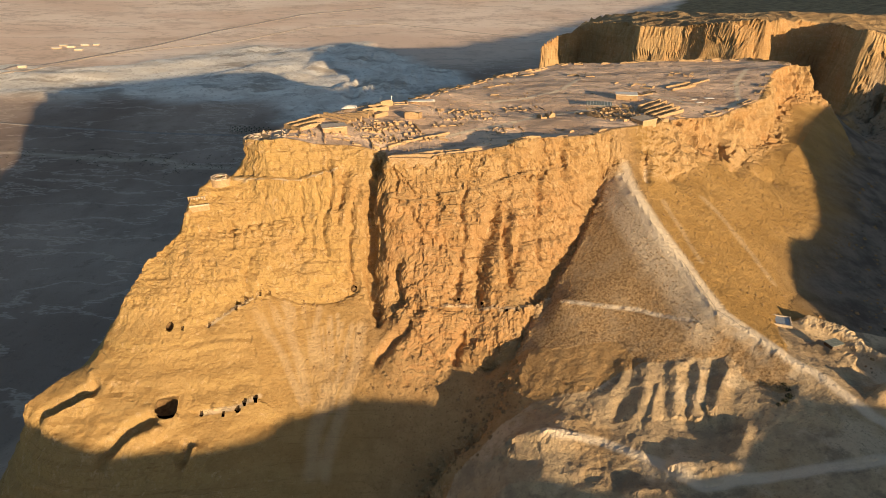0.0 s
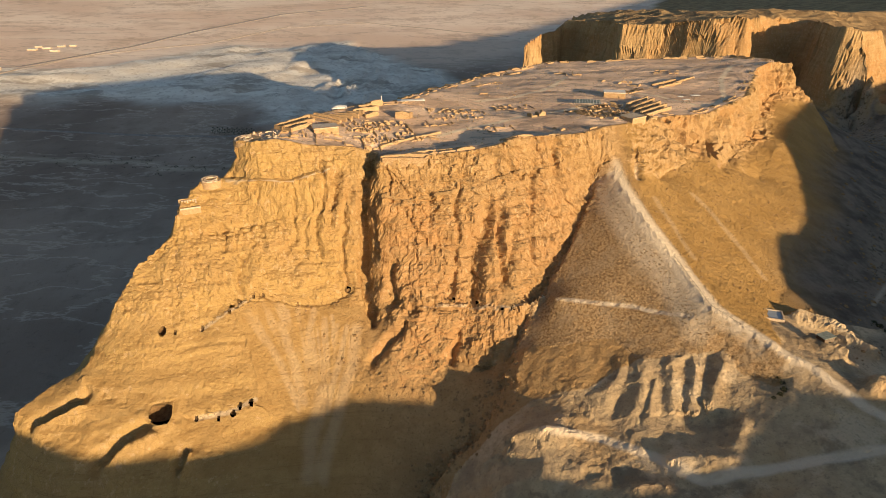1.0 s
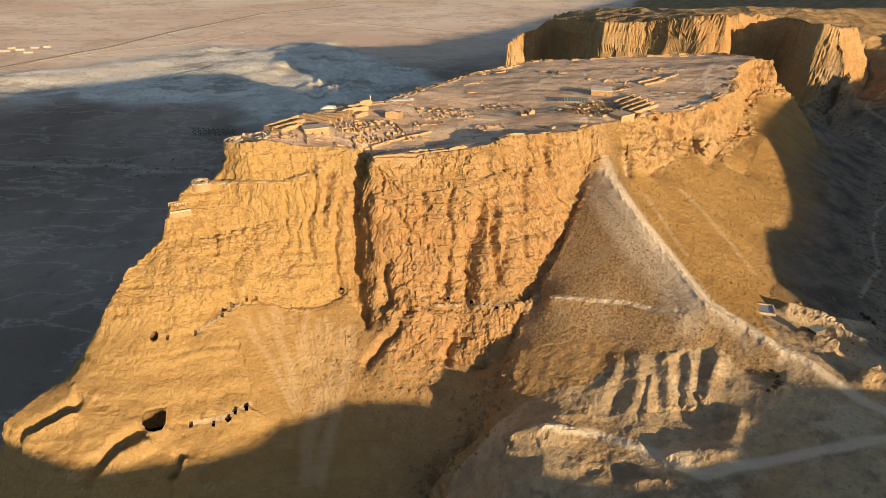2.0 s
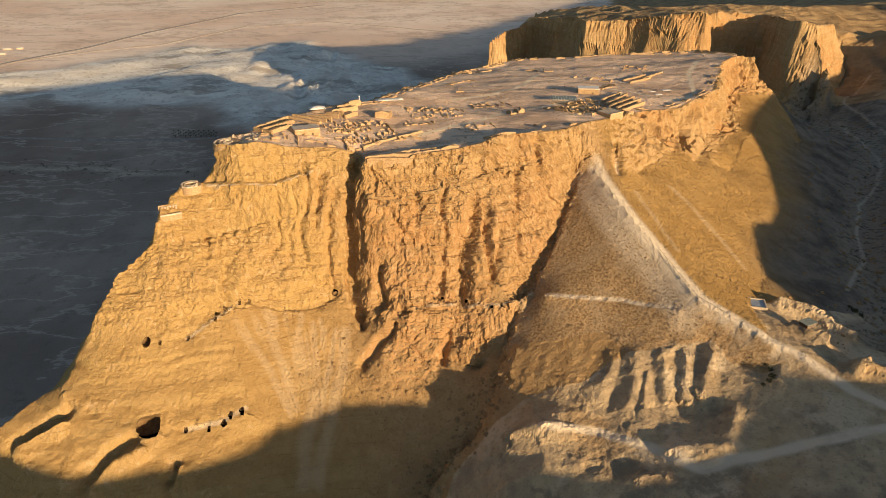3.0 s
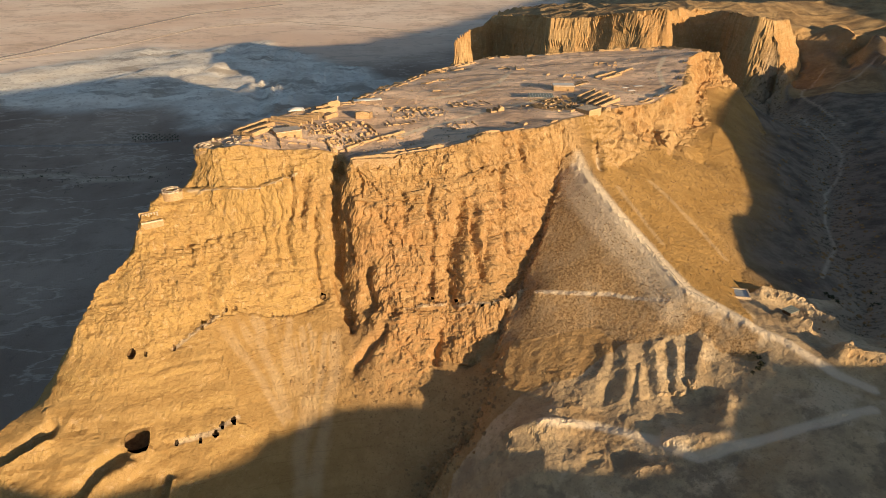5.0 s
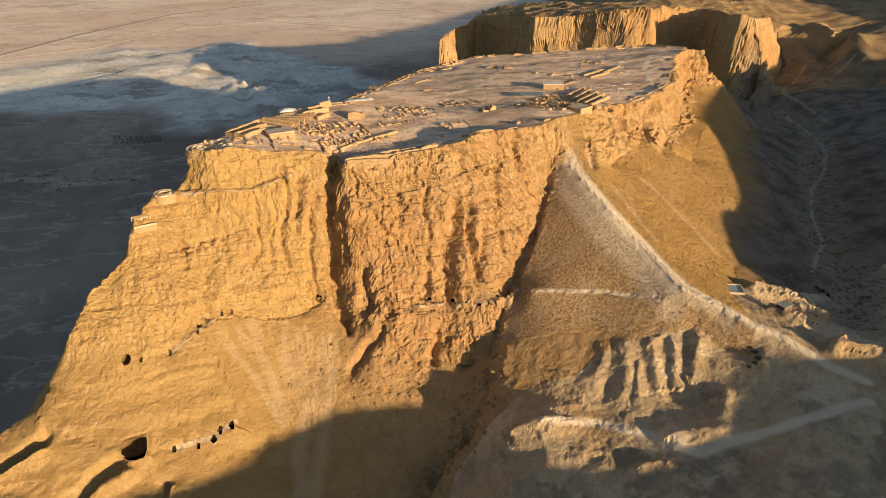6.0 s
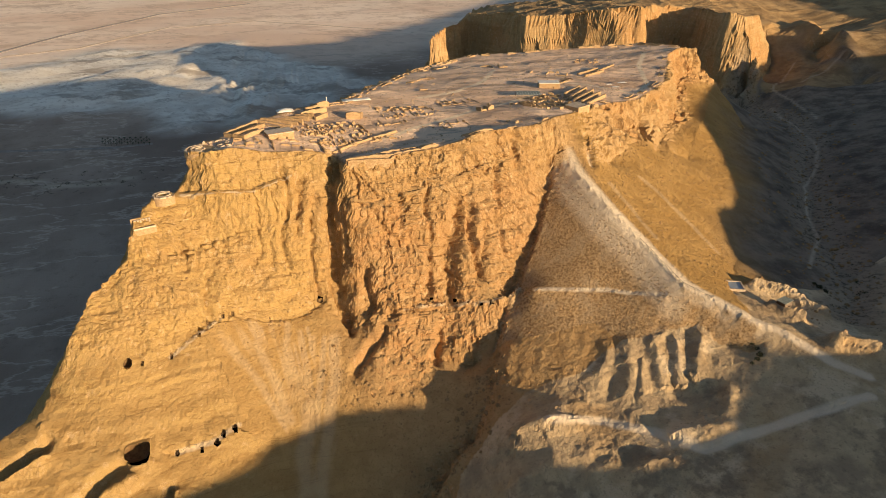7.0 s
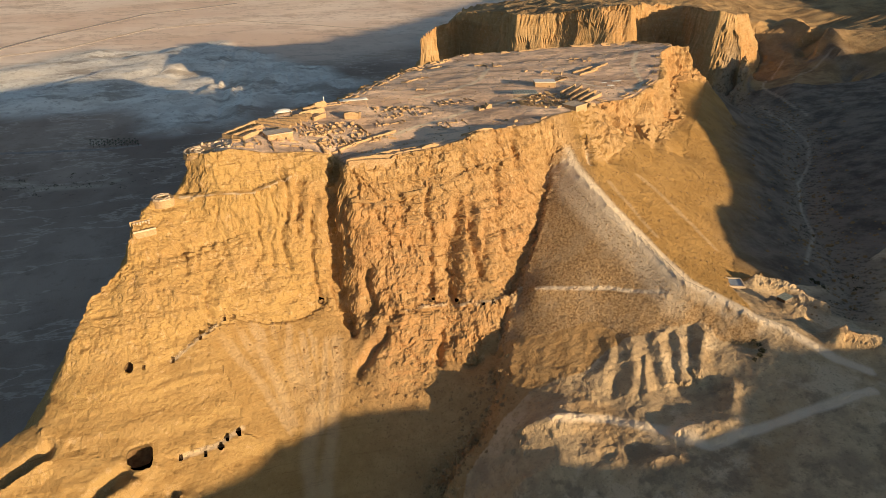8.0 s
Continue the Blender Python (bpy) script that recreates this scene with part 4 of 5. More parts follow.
LAYERS = {
    "flat_top": on_top * smooth(0, 3, rim_d),
    "ochre": smooth(-20, -75, MX + 14 * fbm(MX, MY, FZ, 40, 4, 96)),
    "russet": smooth(-50, -25, MX + 8 * fbm(MX, MY, FZ, 30, 3, 97)) * smooth(120, 60, MX) * smooth(-8, -30, FZ + 10 * fbm(MX, MY, FZ, 22, 4, 98)),
    "crag": CRAG,
    "talus": smooth(118, 132, MX) * (MY > 262) * (MY < 700),
    "scree": inside(MX, MY, SCREE_PLAN) * 1.0,
    "rubble": np.clip(inside(MX, MY, RAMP_PLAN) * 1.0, 0, 1),
    "plain": smooth(-232, -252, FZ) * (FY > -400),
    "marl": MARL,
    "sunlit_pale_plain": smooth(1750, 2250, MY - 0.25 * (MX + 600) + 300 * marl_d) * inside(MX, MY, PLAIN_EDGE),
    "chalk": inside(MX + 3 * wob, MY + 3 * wob, CHALK_PLAN) * 1.0,
    "stony": np.maximum(band(WADI, 9, 16, MX + 8 * wob, MY) * 0.8, 0),
    "track": smooth(1.3, 0.75, SLOPE) * np.maximum.reduce([band(l, w * 0.6, 0.8 + w * 0.7, MX + wob * 0.5, MY) for l, w in TRACKS] + [0.4 * band(l, w * 0.3, 1.6, MX + 3 * wob, MY + 2 * wob) for l, w in WADI_THREADS] + [0.4 * band(PLAIN_WADI, 3, 12, MX, MY + 14 * fbm(MX, MY, MX * 0, 60, 3, 94))] + [0.65 * band([(p[0] - 7, p[1] - 3) for p in RAMP_CREST[:6]], 4, 9, MX + 1.5 * wob, MY)] + [0.55 * band(l, w, 0.8, MX + wob * 0.3, MY) for l, w in FAINT_TRACKS] + [0.22 * band(l, w * 0.4, w * 1.6, MX + 1.6 * wob, MY) for l, w in STREAKS] + [0.24 * smooth(1.7, 0.2, CHUTE_D + 0.5 * wob) * smooth(-0.3, 0.5, vnoise(MX / 9, MY / 14, MX * 0, 16))]),
}
LAYERS["far_top"] = inside(MX, MY, FAR_PLAN) * smooth(0.75, 0.45, SLOPE)
toe_d = seg_dist(MX, MY, TALUS_TOE) * np.where(inside(MX, MY, MESA_PLAN), -1, 1) + 14 * fbm(MX, MY, MX * 0, 30, 4, 99)
LAYERS["shaded_vale"] = np.where(seg_dist(MX, MY, TALUS_TOE) < 60, smooth(-34, 12, toe_d), 1.0 - inside(MX, MY, MESA_PLAN)) * smooth(185, 235, MX) * smooth(265, 300, MY) * smooth(1000, 900, MY) * (1 - LAYERS["far_top"]) * smooth(1.1, 0.7, SLOPE)
REGION = np.zeros(MX.shape, int)
REGION[inside(MX, MY, FAR_PLAN)] = 3
REGION[inside(MX, MY, MESA_PLAN)] = 1
REGION[inside(MX, MY, RAMP_PLAN)] = 2
INNER = np.zeros(MX.shape, bool)
for cx, cy, cz, r in CAVES:
    rx, rz, p = (5.6, 2.8, 5.0) if r > 4 else (r, r * 1.1, 2.0)
    near = (np.abs(FX - cx) < 11) & (np.abs(FY - cy) < 9)
    far_off = ((np.abs(FX - cx) / rx) ** p + (np.abs(FZ - cz) / rz) ** p) ** (1 / p) + 1e-6
    INNER |= near & (far_off < 0.72)
    edge = near & (far_off >= 0.72) & (far_off < 1.3)
    FX, FZ = np.where(edge, cx + (FX - cx) / far_off, FX), np.where(edge, cz + (FZ - cz) / far_off, FZ)
HOLES = INNER[:-1, :-1] | INNER[1:, :-1] | INNER[:-1, 1:] | INNER[1:, 1:]


def land_part(name, number, label, category, crisp=False):
    pick = (REGION[:-1, :-1] == number) & ~HOLES
    j, i = np.nonzero(pick)
    w = MX.shape[1]
    q = np.stack([j * w + i, j * w + i + 1, (j + 1) * w + i + 1, (j + 1) * w + i], 1)
    used, inv = np.unique(q, return_inverse=True)
    me = bpy.data.meshes.new(name)
    me.vertices.add(len(used))
    me.vertices.foreach_set("co", np.stack([FX.ravel()[used], FY.ravel()[used], FZ.ravel()[used]], 1).astype(np.float32).ravel())
    me.loops.add(q.size)
    me.loops.foreach_set("vertex_index", inv.ravel().astype(np.int32))
    me.polygons.add(len(q))
    me.polygons.foreach_set("loop_start", np.arange(0, q.size, 4, dtype=np.int32))
    me.update(calc_edges=True)
    me.polygons.foreach_set("use_smooth", np.full(len(q), not crisp) & (FY[j, i] > 450))
    for key, arr in LAYERS.items():
        me.attributes.new(key, "FLOAT", "POINT").data.foreach_set("value", arr.ravel()[used].astype(np.float32))
    me.materials.append(LAND)
    return tagged(new(name, me), label, category, kind="structure")


land_part("ground", 0, "brown gravel desert ground with wadi, chalk hills and wide plain", "ground")
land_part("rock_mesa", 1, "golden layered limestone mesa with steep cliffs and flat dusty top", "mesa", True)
land_part("siege_ramp", 2, "long earth and rubble ramp rising against the cliff", "ramp", True)
land_part("far_plateau", 3, "distant desert plateau with fluted golden cliffs", "cliff", True)


# ---- materials of the built things ----
def masonry(name, light, dark, course=0.45):
    n = Nodes(name, 0.92)
    v = n.node("ShaderNodeTexVoronoi", Vector=n.coords(0.9, 0.9, 1.0 / course), Scale=1.0)
    oi = n.node("ShaderNodeObjectInfo")
    col = n.mix(n.span(n.noise(1.6, 5), 0.35, 0.65), light, dark)
    col = n.mix(n.span(v.outputs["Distance"], 0.45, 0.75, 0, 0.5), col, tuple(c * 0.55 for c in dark))
    col = n.mix(n.span(oi.outputs["Random"], 0, 1, 0, 0.4), col, tuple(min(1, c * 1.25) for c in light))
    return n.done(col, n.bump(v.outputs["Distance"], 0.12, 0.8))


def plain_stuff(name, a, b, size=1.5, rough=0.7):
    n = Nodes(name, rough)
    return n.done(n.mix(n.span(n.noise(size, 5), 0.35, 0.65), a, b), n.bump(n.noise(size * 0.3, 4), 0.05, 0.5))


STONE = masonry("rubble_masonry", (0.46, 0.325, 0.19), (0.34, 0.225, 0.12))
PALE_STONE = masonry("pale_masonry", (0.60, 0.49, 0.37), (0.46, 0.36, 0.255))
PLASTER = plain_stuff("pale_roof_plaster", (0.62, 0.53, 0.43), (0.50, 0.41, 0.32))
WHITE = plain_stuff("white_canvas", (0.82, 0.79, 0.74), (0.68, 0.65, 0.60))
SLATS = plain_stuff("grey_green_roof", (0.34, 0.36, 0.30), (0.22, 0.24, 0.20))
TIMBER = plain_stuff("dark_timber", (0.13, 0.085, 0.05), (0.08, 0.05, 0.03))
METAL = plain_stuff("weathered_metal", (0.26, 0.21, 0.16), (0.18, 0.14, 0.11), 0.6, 0.6)
LINING = plain_stuff("pale_lining", (0.42, 0.46, 0.50), (0.34, 0.37, 0.40), 6, 0.45)
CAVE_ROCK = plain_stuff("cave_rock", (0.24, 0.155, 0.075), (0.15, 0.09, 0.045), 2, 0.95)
BUSH = plain_stuff("dusty_leaves", (0.075, 0.075, 0.04), (0.045, 0.045, 0.025), 0.6, 0.8)
PALM = plain_stuff("palm_fronds", (0.07, 0.085, 0.045), (0.045, 0.06, 0.03), 0.6, 0.7)
BARK = plain_stuff("palm_bark", (0.17, 0.12, 0.08), (0.11, 0.08, 0.05), 0.5, 0.9)
BOULDER = plain_stuff("loose_stone", (0.36, 0.24, 0.125), (0.26, 0.165, 0.08), 1.2, 0.95)

rnd = random.Random(7)


def mesh_of(name, verts, faces, mat, flat=True):
    me = bpy.data.meshes.new(name)
    me.from_pydata([tuple(v) for v in verts], [], faces)
    me.materials.append(mat)
    if not flat:
        me.polygons.foreach_set("use_smooth", np.ones(len(me.polygons), bool))
    me.update()
    return me


def part(name, me, parent, label="", at=(0, 0, 0), turn=0.0):
    ob = new(name, me)
    ob.parent = parent
    ob.location, ob.rotation_euler = at, (0, 0, turn)
    if label:
        ob["label"] = label
    return ob


def thing(name, x, y, z, label, category, group="", turn=0.0, kind=""):
    ob = new(name)
    ob.location, ob.rotation_euler = (x, y, z), (0, 0, turn)
    return tagged(ob, label, category, group, kind)


def wall_mesh(ax, ay, bx, by, base, height, thick, broken, mat, foot):
    """A rubble wall from a to b (plan places about its thing): uneven top, worn ends, a slight batter."""
    length = math.hypot(bx - ax, by - ay)
    n = max(2, int(length / 2.2))
    ux, uy = (bx - ax) / length, (by - ay) / length
    verts, faces = [], []
    for i in range(n + 1):
        t = i / n
        h = height * (1 - broken * rnd.random())
        if i in (0, n):
            h *= 1 - 0.5 * broken
        g = foot(ax + (bx - ax) * t, ay + (by - ay) * t) - base
        cx, cy = ax + (bx - ax) * t, ay + (by - ay) * t
        k = rnd.uniform(-0.12, 0.12)
        for s, w in ((-1, thick / 2 + 0.15), (1, thick / 2 + 0.15)):
            verts.append((cx - uy * s * w, cy + ux * s * w, g - 2.2))
        for s, w in ((1, thick / 2 + k), (-1, thick / 2 - k)):
            verts.append((cx - uy * s * w, cy + ux * s * w, g + h + rnd.uniform(-0.1, 0.1)))
    for i in range(n):
        a, b = 4 * i, 4 * i + 4
        for k in range(4):
            faces.append((a + k, a + (k + 1) % 4, b + (k + 1) % 4, b + k))
    faces += [(3, 2, 1, 0), (4 * n, 4 * n + 1, 4 * n + 2, 4 * n + 3)]
    return mesh_of("wall", verts, faces, mat)


def level(x0, y0, x1, y1, cx, cy):
    """The even line on which a wall's courses lie."""
    g0, g1 = ground_at(x0, y0), ground_at(x1, y1)
    n = math.hypot(x1 - x0, y1 - y0)
    return lambda x, y: g0 + (g1 - g0) * math.hypot(x + cx - x0, y + cy - y0) / n


def ruin(name, label, category, walls, mat=STONE, group="", broken=0.35):
    """A thing of single walls: (x, y, x, y, height, thickness)."""
    cx, cy = np.mean([w[0] + w[2] for w in walls]) / 2, np.mean([w[1] + w[3] for w in walls]) / 2
    base = ground_at(cx, cy)
    top = thing(name, cx, cy, base, label, category, group)
    for x0, y0, x1, y1, h, th in walls:
        me = wall_mesh(x0 - cx, y0 - cy, x1 - cx, y1 - cy, base, h, th, broken, mat, level(x0, y0, x1, y1, cx, cy))
        part("wall", me, top)
    return top


def rooms(cx, cy, w, d, turn, nx, ny, h, keep=0.52, th=0.5):
    """The standing walls of a block of rooms."""
    c, s = math.cos(radians(turn)), math.sin(radians(turn))
    xs = [-w / 2 + w * i / nx + (rnd.uniform(-0.3, 0.3) * w / nx if 0 < i < nx else 0) for i in range(nx + 1)]
    ys = [-d / 2 + d * i / ny + (rnd.uniform(-0.3, 0.3) * d / ny if 0 < i < ny else 0) for i in range(ny + 1)]
    out = []

    def add(ax, ay, bx, by):
        ax, ay, bx, by = (v + rnd.uniform(-0.6, 0.6) for v in (ax, ay, bx, by))
        out.append((cx + c * ax - s * ay, cy + s * ax + c * ay, cx + c * bx - s * by, cy + s * bx + c * by, h * rnd.uniform(0.4, 0.95), th * rnd.uniform(0.8, 1.3)))

    for x in xs:
        for a, b in zip(ys, ys[1:]):
            if rnd.random() < keep:
                add(x, a, x, b + rnd.uniform(-0.25, 0.02) * (b - a))
    for y in ys:
        for a, b in zip(xs, xs[1:]):
            if rnd.random() < keep:
                add(a + 0.5, y, b - rnd.uniform(0.5, 0.3 * (b - a) + 0.6), y)
    return out


def slab_mesh(name, w, d, h, mat, bevel=0.06):
    bm = bmesh.new()
    bmesh.ops.create_cube(bm, size=1.0)
    for v in bm.verts:
        v.co = (v.co.x * w, v.co.y * d, (v.co.z + 0.5) * h)
    bmesh.ops.bevel(bm, geom=bm.edges[:], offset=bevel, segments=1, affect="EDGES")
    me = bpy.data.meshes.new(name)
    bm.to_mesh(me)
    bm.free()
    me.materials.append(mat)
    return me


def tube_mesh(name, r0, r1, h, mat, sides=10):
    verts, faces = [], []
    for k, (r, z) in enumerate(((r0, 0), (r0 * 0.96, h * 0.5), (r1, h))):
        verts += [(r * math.cos(2 * math.pi * i / sides), r * math.sin(2 * math.pi * i / sides), z) for i in range(sides)]
    for k in (0, sides):
        faces += [(k + i, k + (i + 1) % sides, k + sides + (i + 1) % sides, k + sides + i) for i in range(sides)]
    faces.append(tuple(range(2 * sides, 3 * sides)))
    return mesh_of(name, verts, faces, mat, False)


# ---- caves and cisterns in the cliff ----
def cave(x, y, z, r, label):
    i, j = int(np.argmin(np.abs(GX - x))), int(np.argmin(np.abs(GY - y)))
    a = np.array([FX[j, i + 4] - FX[j, i - 4], FY[j, i + 4] - FY[j, i - 4], FZ[j, i + 4] - FZ[j, i - 4]])
    b = np.array([FX[j + 4, i] - FX[j - 4, i], FY[j + 4, i] - FY[j - 4, i], FZ[j + 4, i] - FZ[j - 4, i]])
    n = Vector(np.cross(a, b)).normalized()
    inward = Vector((-n.x, -n.y, 0.1)).normalized()
    bm = bmesh.new()
    bmesh.ops.create_icosphere(bm, subdivisions=3, radius=1.0)
    for v in bm.verts:
        v.co *= 1 + 0.14 * noise.noise(v.co * 1.7 + Vector((x, y, z)))
        v.co = Vector((v.co.x * r * 1.9, v.co.y * r * 1.9, v.co.z * r * 1.9)) + inward * r * 1.1
    out = [v for v in bm.verts if v.co.dot(n) > -0.6 * r]
    bmesh.ops.delete(bm, geom=out, context="VERTS")
    bmesh.ops.reverse_faces(bm, faces=bm.faces[:])
    me = bpy.data.meshes.new("cave")
    bm.to_mesh(me)
    bm.free()
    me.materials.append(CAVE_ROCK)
    ob = new("cave", me)
    ob.location = (x, y, z)
    return tagged(ob, label, "cave", "caves in the cliff")


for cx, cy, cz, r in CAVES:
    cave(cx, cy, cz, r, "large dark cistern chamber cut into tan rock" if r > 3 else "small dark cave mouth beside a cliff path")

# ---- ruins on the flat top ----
for name, label, category, w, broken, pale in WALLED:
    ruin(name, label, category, w, PALE_STONE if pale else STONE, "", broken)
for name, label, category, x, y, w, d, turn, nx, ny, h, pale in BLOCKS:
    ruin(name, label, category, rooms(x, y, w, d, turn, nx, ny, h), PALE_STONE if pale else STONE, "stone ruins on the flat top", 0.5)


def wall_chain(name, line, label, h, th, gap, depth=0.0):
    """A broken wall along a rim, with a second wall and cross walls behind it where it is a casemate."""
    walls = []
    for a, b in zip(line, line[1:]):
        n = max(1, int(math.dist(a[:2], b[:2]) / 9))
        for i in range(n):
            if rnd.random() < gap:
                continue
            p = [a[k] + (b[k] - a[k]) * i / n for k in (0, 1)]
            q = [a[k] + (b[k] - a[k]) * (i + 0.96) / n for k in (0, 1)]
            walls.append((*p, *q, h * rnd.uniform(0.45, 1.2), th))
            if depth:
                l = math.dist(p, q)
                nx, ny = -(q[1] - p[1]) / l * depth, (q[0] - p[0]) / l * depth
                walls.append((p[0] + nx, p[1] + ny, q[0] + nx, q[1] + ny, h * rnd.uniform(0.4, 1.0), th))
                if rnd.random() < 0.7:
                    walls.append((p[0] + nx * 0.1, p[1] + ny * 0.1, p[0] + nx * 0.9, p[1] + ny * 0.9, h * rnd.uniform(0.4, 0.9), th * 0.8))
    return ruin(name, label, "wall", walls, STONE, "ruined rim walls", 0.45)


def inset(line, d):
    """A rim line moved in over the flat top."""
    cx, cy = 150, 540
    out = []
    for p in line:
        l = math.hypot(cx - p[0], cy - p[1])
        out.append((p[0] + (cx - p[0]) / l * d, p[1] + (cy - p[1]) / l * d))
    return out


wall_chain("casemate_wall", inset(RIM_WEST[9:14], 4), "ruined double casemate wall of tan stone along the cliff rim", 1.9, 0.8, 0.15, 4.5)
wall_chain("rim_wall", inset(RIM_WEST[13:18], 4), "broken tan stone wall along the sunlit rim", 1.5, 0.8, 0.55)
wall_chain("rim_wall", inset(RIM_WEST[17:24], 4), "low crumbled stone wall above the southern cliff", 1.6, 0.8, 0.5, 4.0)
wall_chain("rim_wall", inset(RIM_EAST[:6], 5), "far crumbled stone wall on the eastern rim", 2.0, 0.9, 0.4, 4.5)
wall_chain("rim_wall", inset(RIM_EAST[5:10], 5), "long low stone wall on the shaded eastern rim", 1.8, 0.9, 0.4, 4.5)


def flat_house(name, label, category, x, y, w, d, h, turn, wall_mat, roof_mat, over=0.3):
    z = min(ground_at(x + a * w / 2, y + b * d / 2) for a in (-1, 0, 1) for b in (-1, 0, 1))
    top = thing(name, x, y, z - 0.3, label, category, turn=radians(turn))
    for sx, sy, lw, ld in ((0, -1, w, 0.6), (0, 1, w, 0.6), (-1, 0, 0.6, d - 1.2), (1, 0, 0.6, d - 1.2)):
        part("wall", slab_mesh("wall", lw, ld, h + 0.3, wall_mat), top, "", (sx * (w / 2 - 0.3), sy * (d / 2 - 0.3), 0))
    roof = part("roof", slab_mesh("roof", w + 2 * over, d + 2 * over, 0.35, roof_mat), top, "flat pale roof", (0, 0, h + 0.302))
    part("parapet", slab_mesh("parapet", w + 2 * over, 0.3, 0.35, wall_mat), roof, "", (0, -d / 2 - over + 0.15, 0.352))
    part("door", slab_mesh("door", 1.1, 0.2, 2.0, TIMBER, 0.02), top, "dark doorway", (w * 0.2, -d / 2 - 0.02, 0.4))
    return top


def canopy(name, label, category, x, y, w, d, h, turn, mat, peak=0.0, ribs_=0, group=""):
    z = ground_at(x, y)
    top = thing(name, x, y, z - 0.2, label, category, group, radians(turn))
    post = tube_mesh("post", 0.12, 0.1, h + 0.2, METAL, 8)
    for sx in (-1, 1):
        for sy in (-1, 1):
            part("post", post, top, "", (sx * (w / 2 - 0.4), sy * (d / 2 - 0.4), 0))
    n = 6
    verts, faces = [], []
    for low in (0, 1):
        for j in range(n + 1):
            for i in range(n + 1):
                u, v = i / n * 2 - 1, j / n * 2 - 1
                verts.append((u * w / 2, v * d / 2, h + 0.2 + peak * (1 - max(abs(u), abs(v)) ** 1.3) - 0.1 * low))
    k = (n + 1) ** 2
    for j in range(n):
        for i in range(n):
            a = j * (n + 1) + i
            faces.append((a, a + 1, a + n + 2, a + n + 1))
            faces.append((k + a + n + 1, k + a + n + 2, k + a + 1, k + a))
    rim = [i for i in range(n + 1)] + [(j + 1) * (n + 1) - 1 for j in range(1, n + 1)] + [n * (n + 1) + i for i in range(n - 1, -1, -1)] + [j * (n + 1) for j in range(n - 1, 0, -1)]
    faces += [(a, k + a, k + b, b) for a, b in zip(rim, rim[1:] + rim[:1])]
    cover = part("roof", mesh_of("roof", verts, faces, mat, peak == 0), top)
    for i in range(ribs_):
        part("batten", slab_mesh("batten", 0.25, d, 0.14, WHITE, 0.02), cover, "pale roof batten", (-w / 2 + w * (i + 0.5) / ribs_, 0, h + 0.204))
    return top


for args in HOUSES:
    flat_house(*args[:9], {"stone": STONE, "pale": PALE_STONE}[args[9]], {"white": WHITE, "plaster": PLASTER, "pale": PALE_STONE}[args[10]])
for args in CANOPIES:
    canopy(*args[:9], {"white": WHITE, "slats": SLATS}[args[9]], *args[10:])


# ---- the three terraces of the northern palace ----
def ring_wall(top, cx, cy, r, a0, a1, h, th, base, mat):
    pts = [(cx + r * math.cos(radians(a)), cy + r * math.sin(radians(a))) for a in np.linspace(a0, a1, 9)]
    for p, q in zip(pts, pts[1:]):
        me = wall_mesh(*p, *q, 0, h, th, 0.15, mat, lambda x, y: base)
        part("wall", me, top)


def terrace(x, y, z, r, turn, label, rings, h):
    """A half-round platform on the prow, with a retaining wall and curved low walls."""
    top = thing("palace_terrace", x, y, z, label, "terrace", "terraces of the northern palace", radians(turn))
    n, verts, faces = 24, [], []
    for zz, k in ((0, 1.0), (-0.3, 1.04), (-h, 1.1)):
        verts += [(r * k * math.cos(2 * math.pi * i / n), r * k * math.sin(2 * math.pi * i / n), zz) for i in range(n)]
    for k in (0, n):
        faces += [(k + i, k + n + i, k + n + (i + 1) % n, k + (i + 1) % n) for i in range(n)]
    faces.append(tuple(range(n)))
    part("platform", mesh_of("platform", verts, faces, STONE), top)
    for f, a0, a1, hh in rings:
        ring_wall(top, 0, 0, r * f, a0, a1, hh, 0.8, 0.0, PALE_STONE)
    return top


for args in TERRACES:
    terrace(*args)


def colonnade(x, y, z, w, turn, label):
    top = thing("colonnade_terrace", x, y, z, label, "terrace", "terraces of the northern palace", radians(turn))
    part("platform", slab_mesh("platform", w, 7, 3.2, STONE, 0.2), top, "", (0, 0, -3.2))
    col = tube_mesh("column", 0.5, 0.42, 3.4, PALE_STONE)
    cap = slab_mesh("capital", 1.2, 1.2, 0.4, PALE_STONE, 0.08)
    for i in range(6):
        c = part("column", col, top, "", (-w / 2 + 2 + i * (w - 4) / 5, 1.6, 0))
        part("capital", cap, c, "", (0, 0, 3.402))
    part("back_wall", slab_mesh("back_wall", w, 0.8, 4.2, STONE, 0.1), top, "", (0, 3.05, 0.002))
    part("low_wall", slab_mesh("low_wall", w, 0.6, 0.9, PALE_STONE, 0.08), top, "", (0, -3.15, 0.002))
    return top


colonnade(*COLONNADE)


# ---- at the foot of the ramp ----
def reservoir(x, y, w, d, turn):
    z = ground_at(x, y)
    top = thing("reservoir", x, y, z, "pale lined water basin beside the foot of the ramp", "basin", turn=radians(turn))
    part("basin_floor", slab_mesh("basin_floor", w, d, 1.0, LINING, 0.05), top, "blue-grey still lining", (0, 0, -0.5))
    for sx, sy, lw, ld in ((0, -1, w + 1.2, 0.8), (0, 1, w + 1.2, 0.8), (-1, 0, 0.8, d - 0.4), (1, 0, 0.8, d - 0.4)):
        part("rim", slab_mesh("rim", lw, ld, 1.8, PALE_STONE, 0.1), top, "", (sx * (w / 2 + 0.2), sy * (d / 2 + 0.2), -0.8))
    return top


reservoir(*POOL)
kx, ky = KIOSK
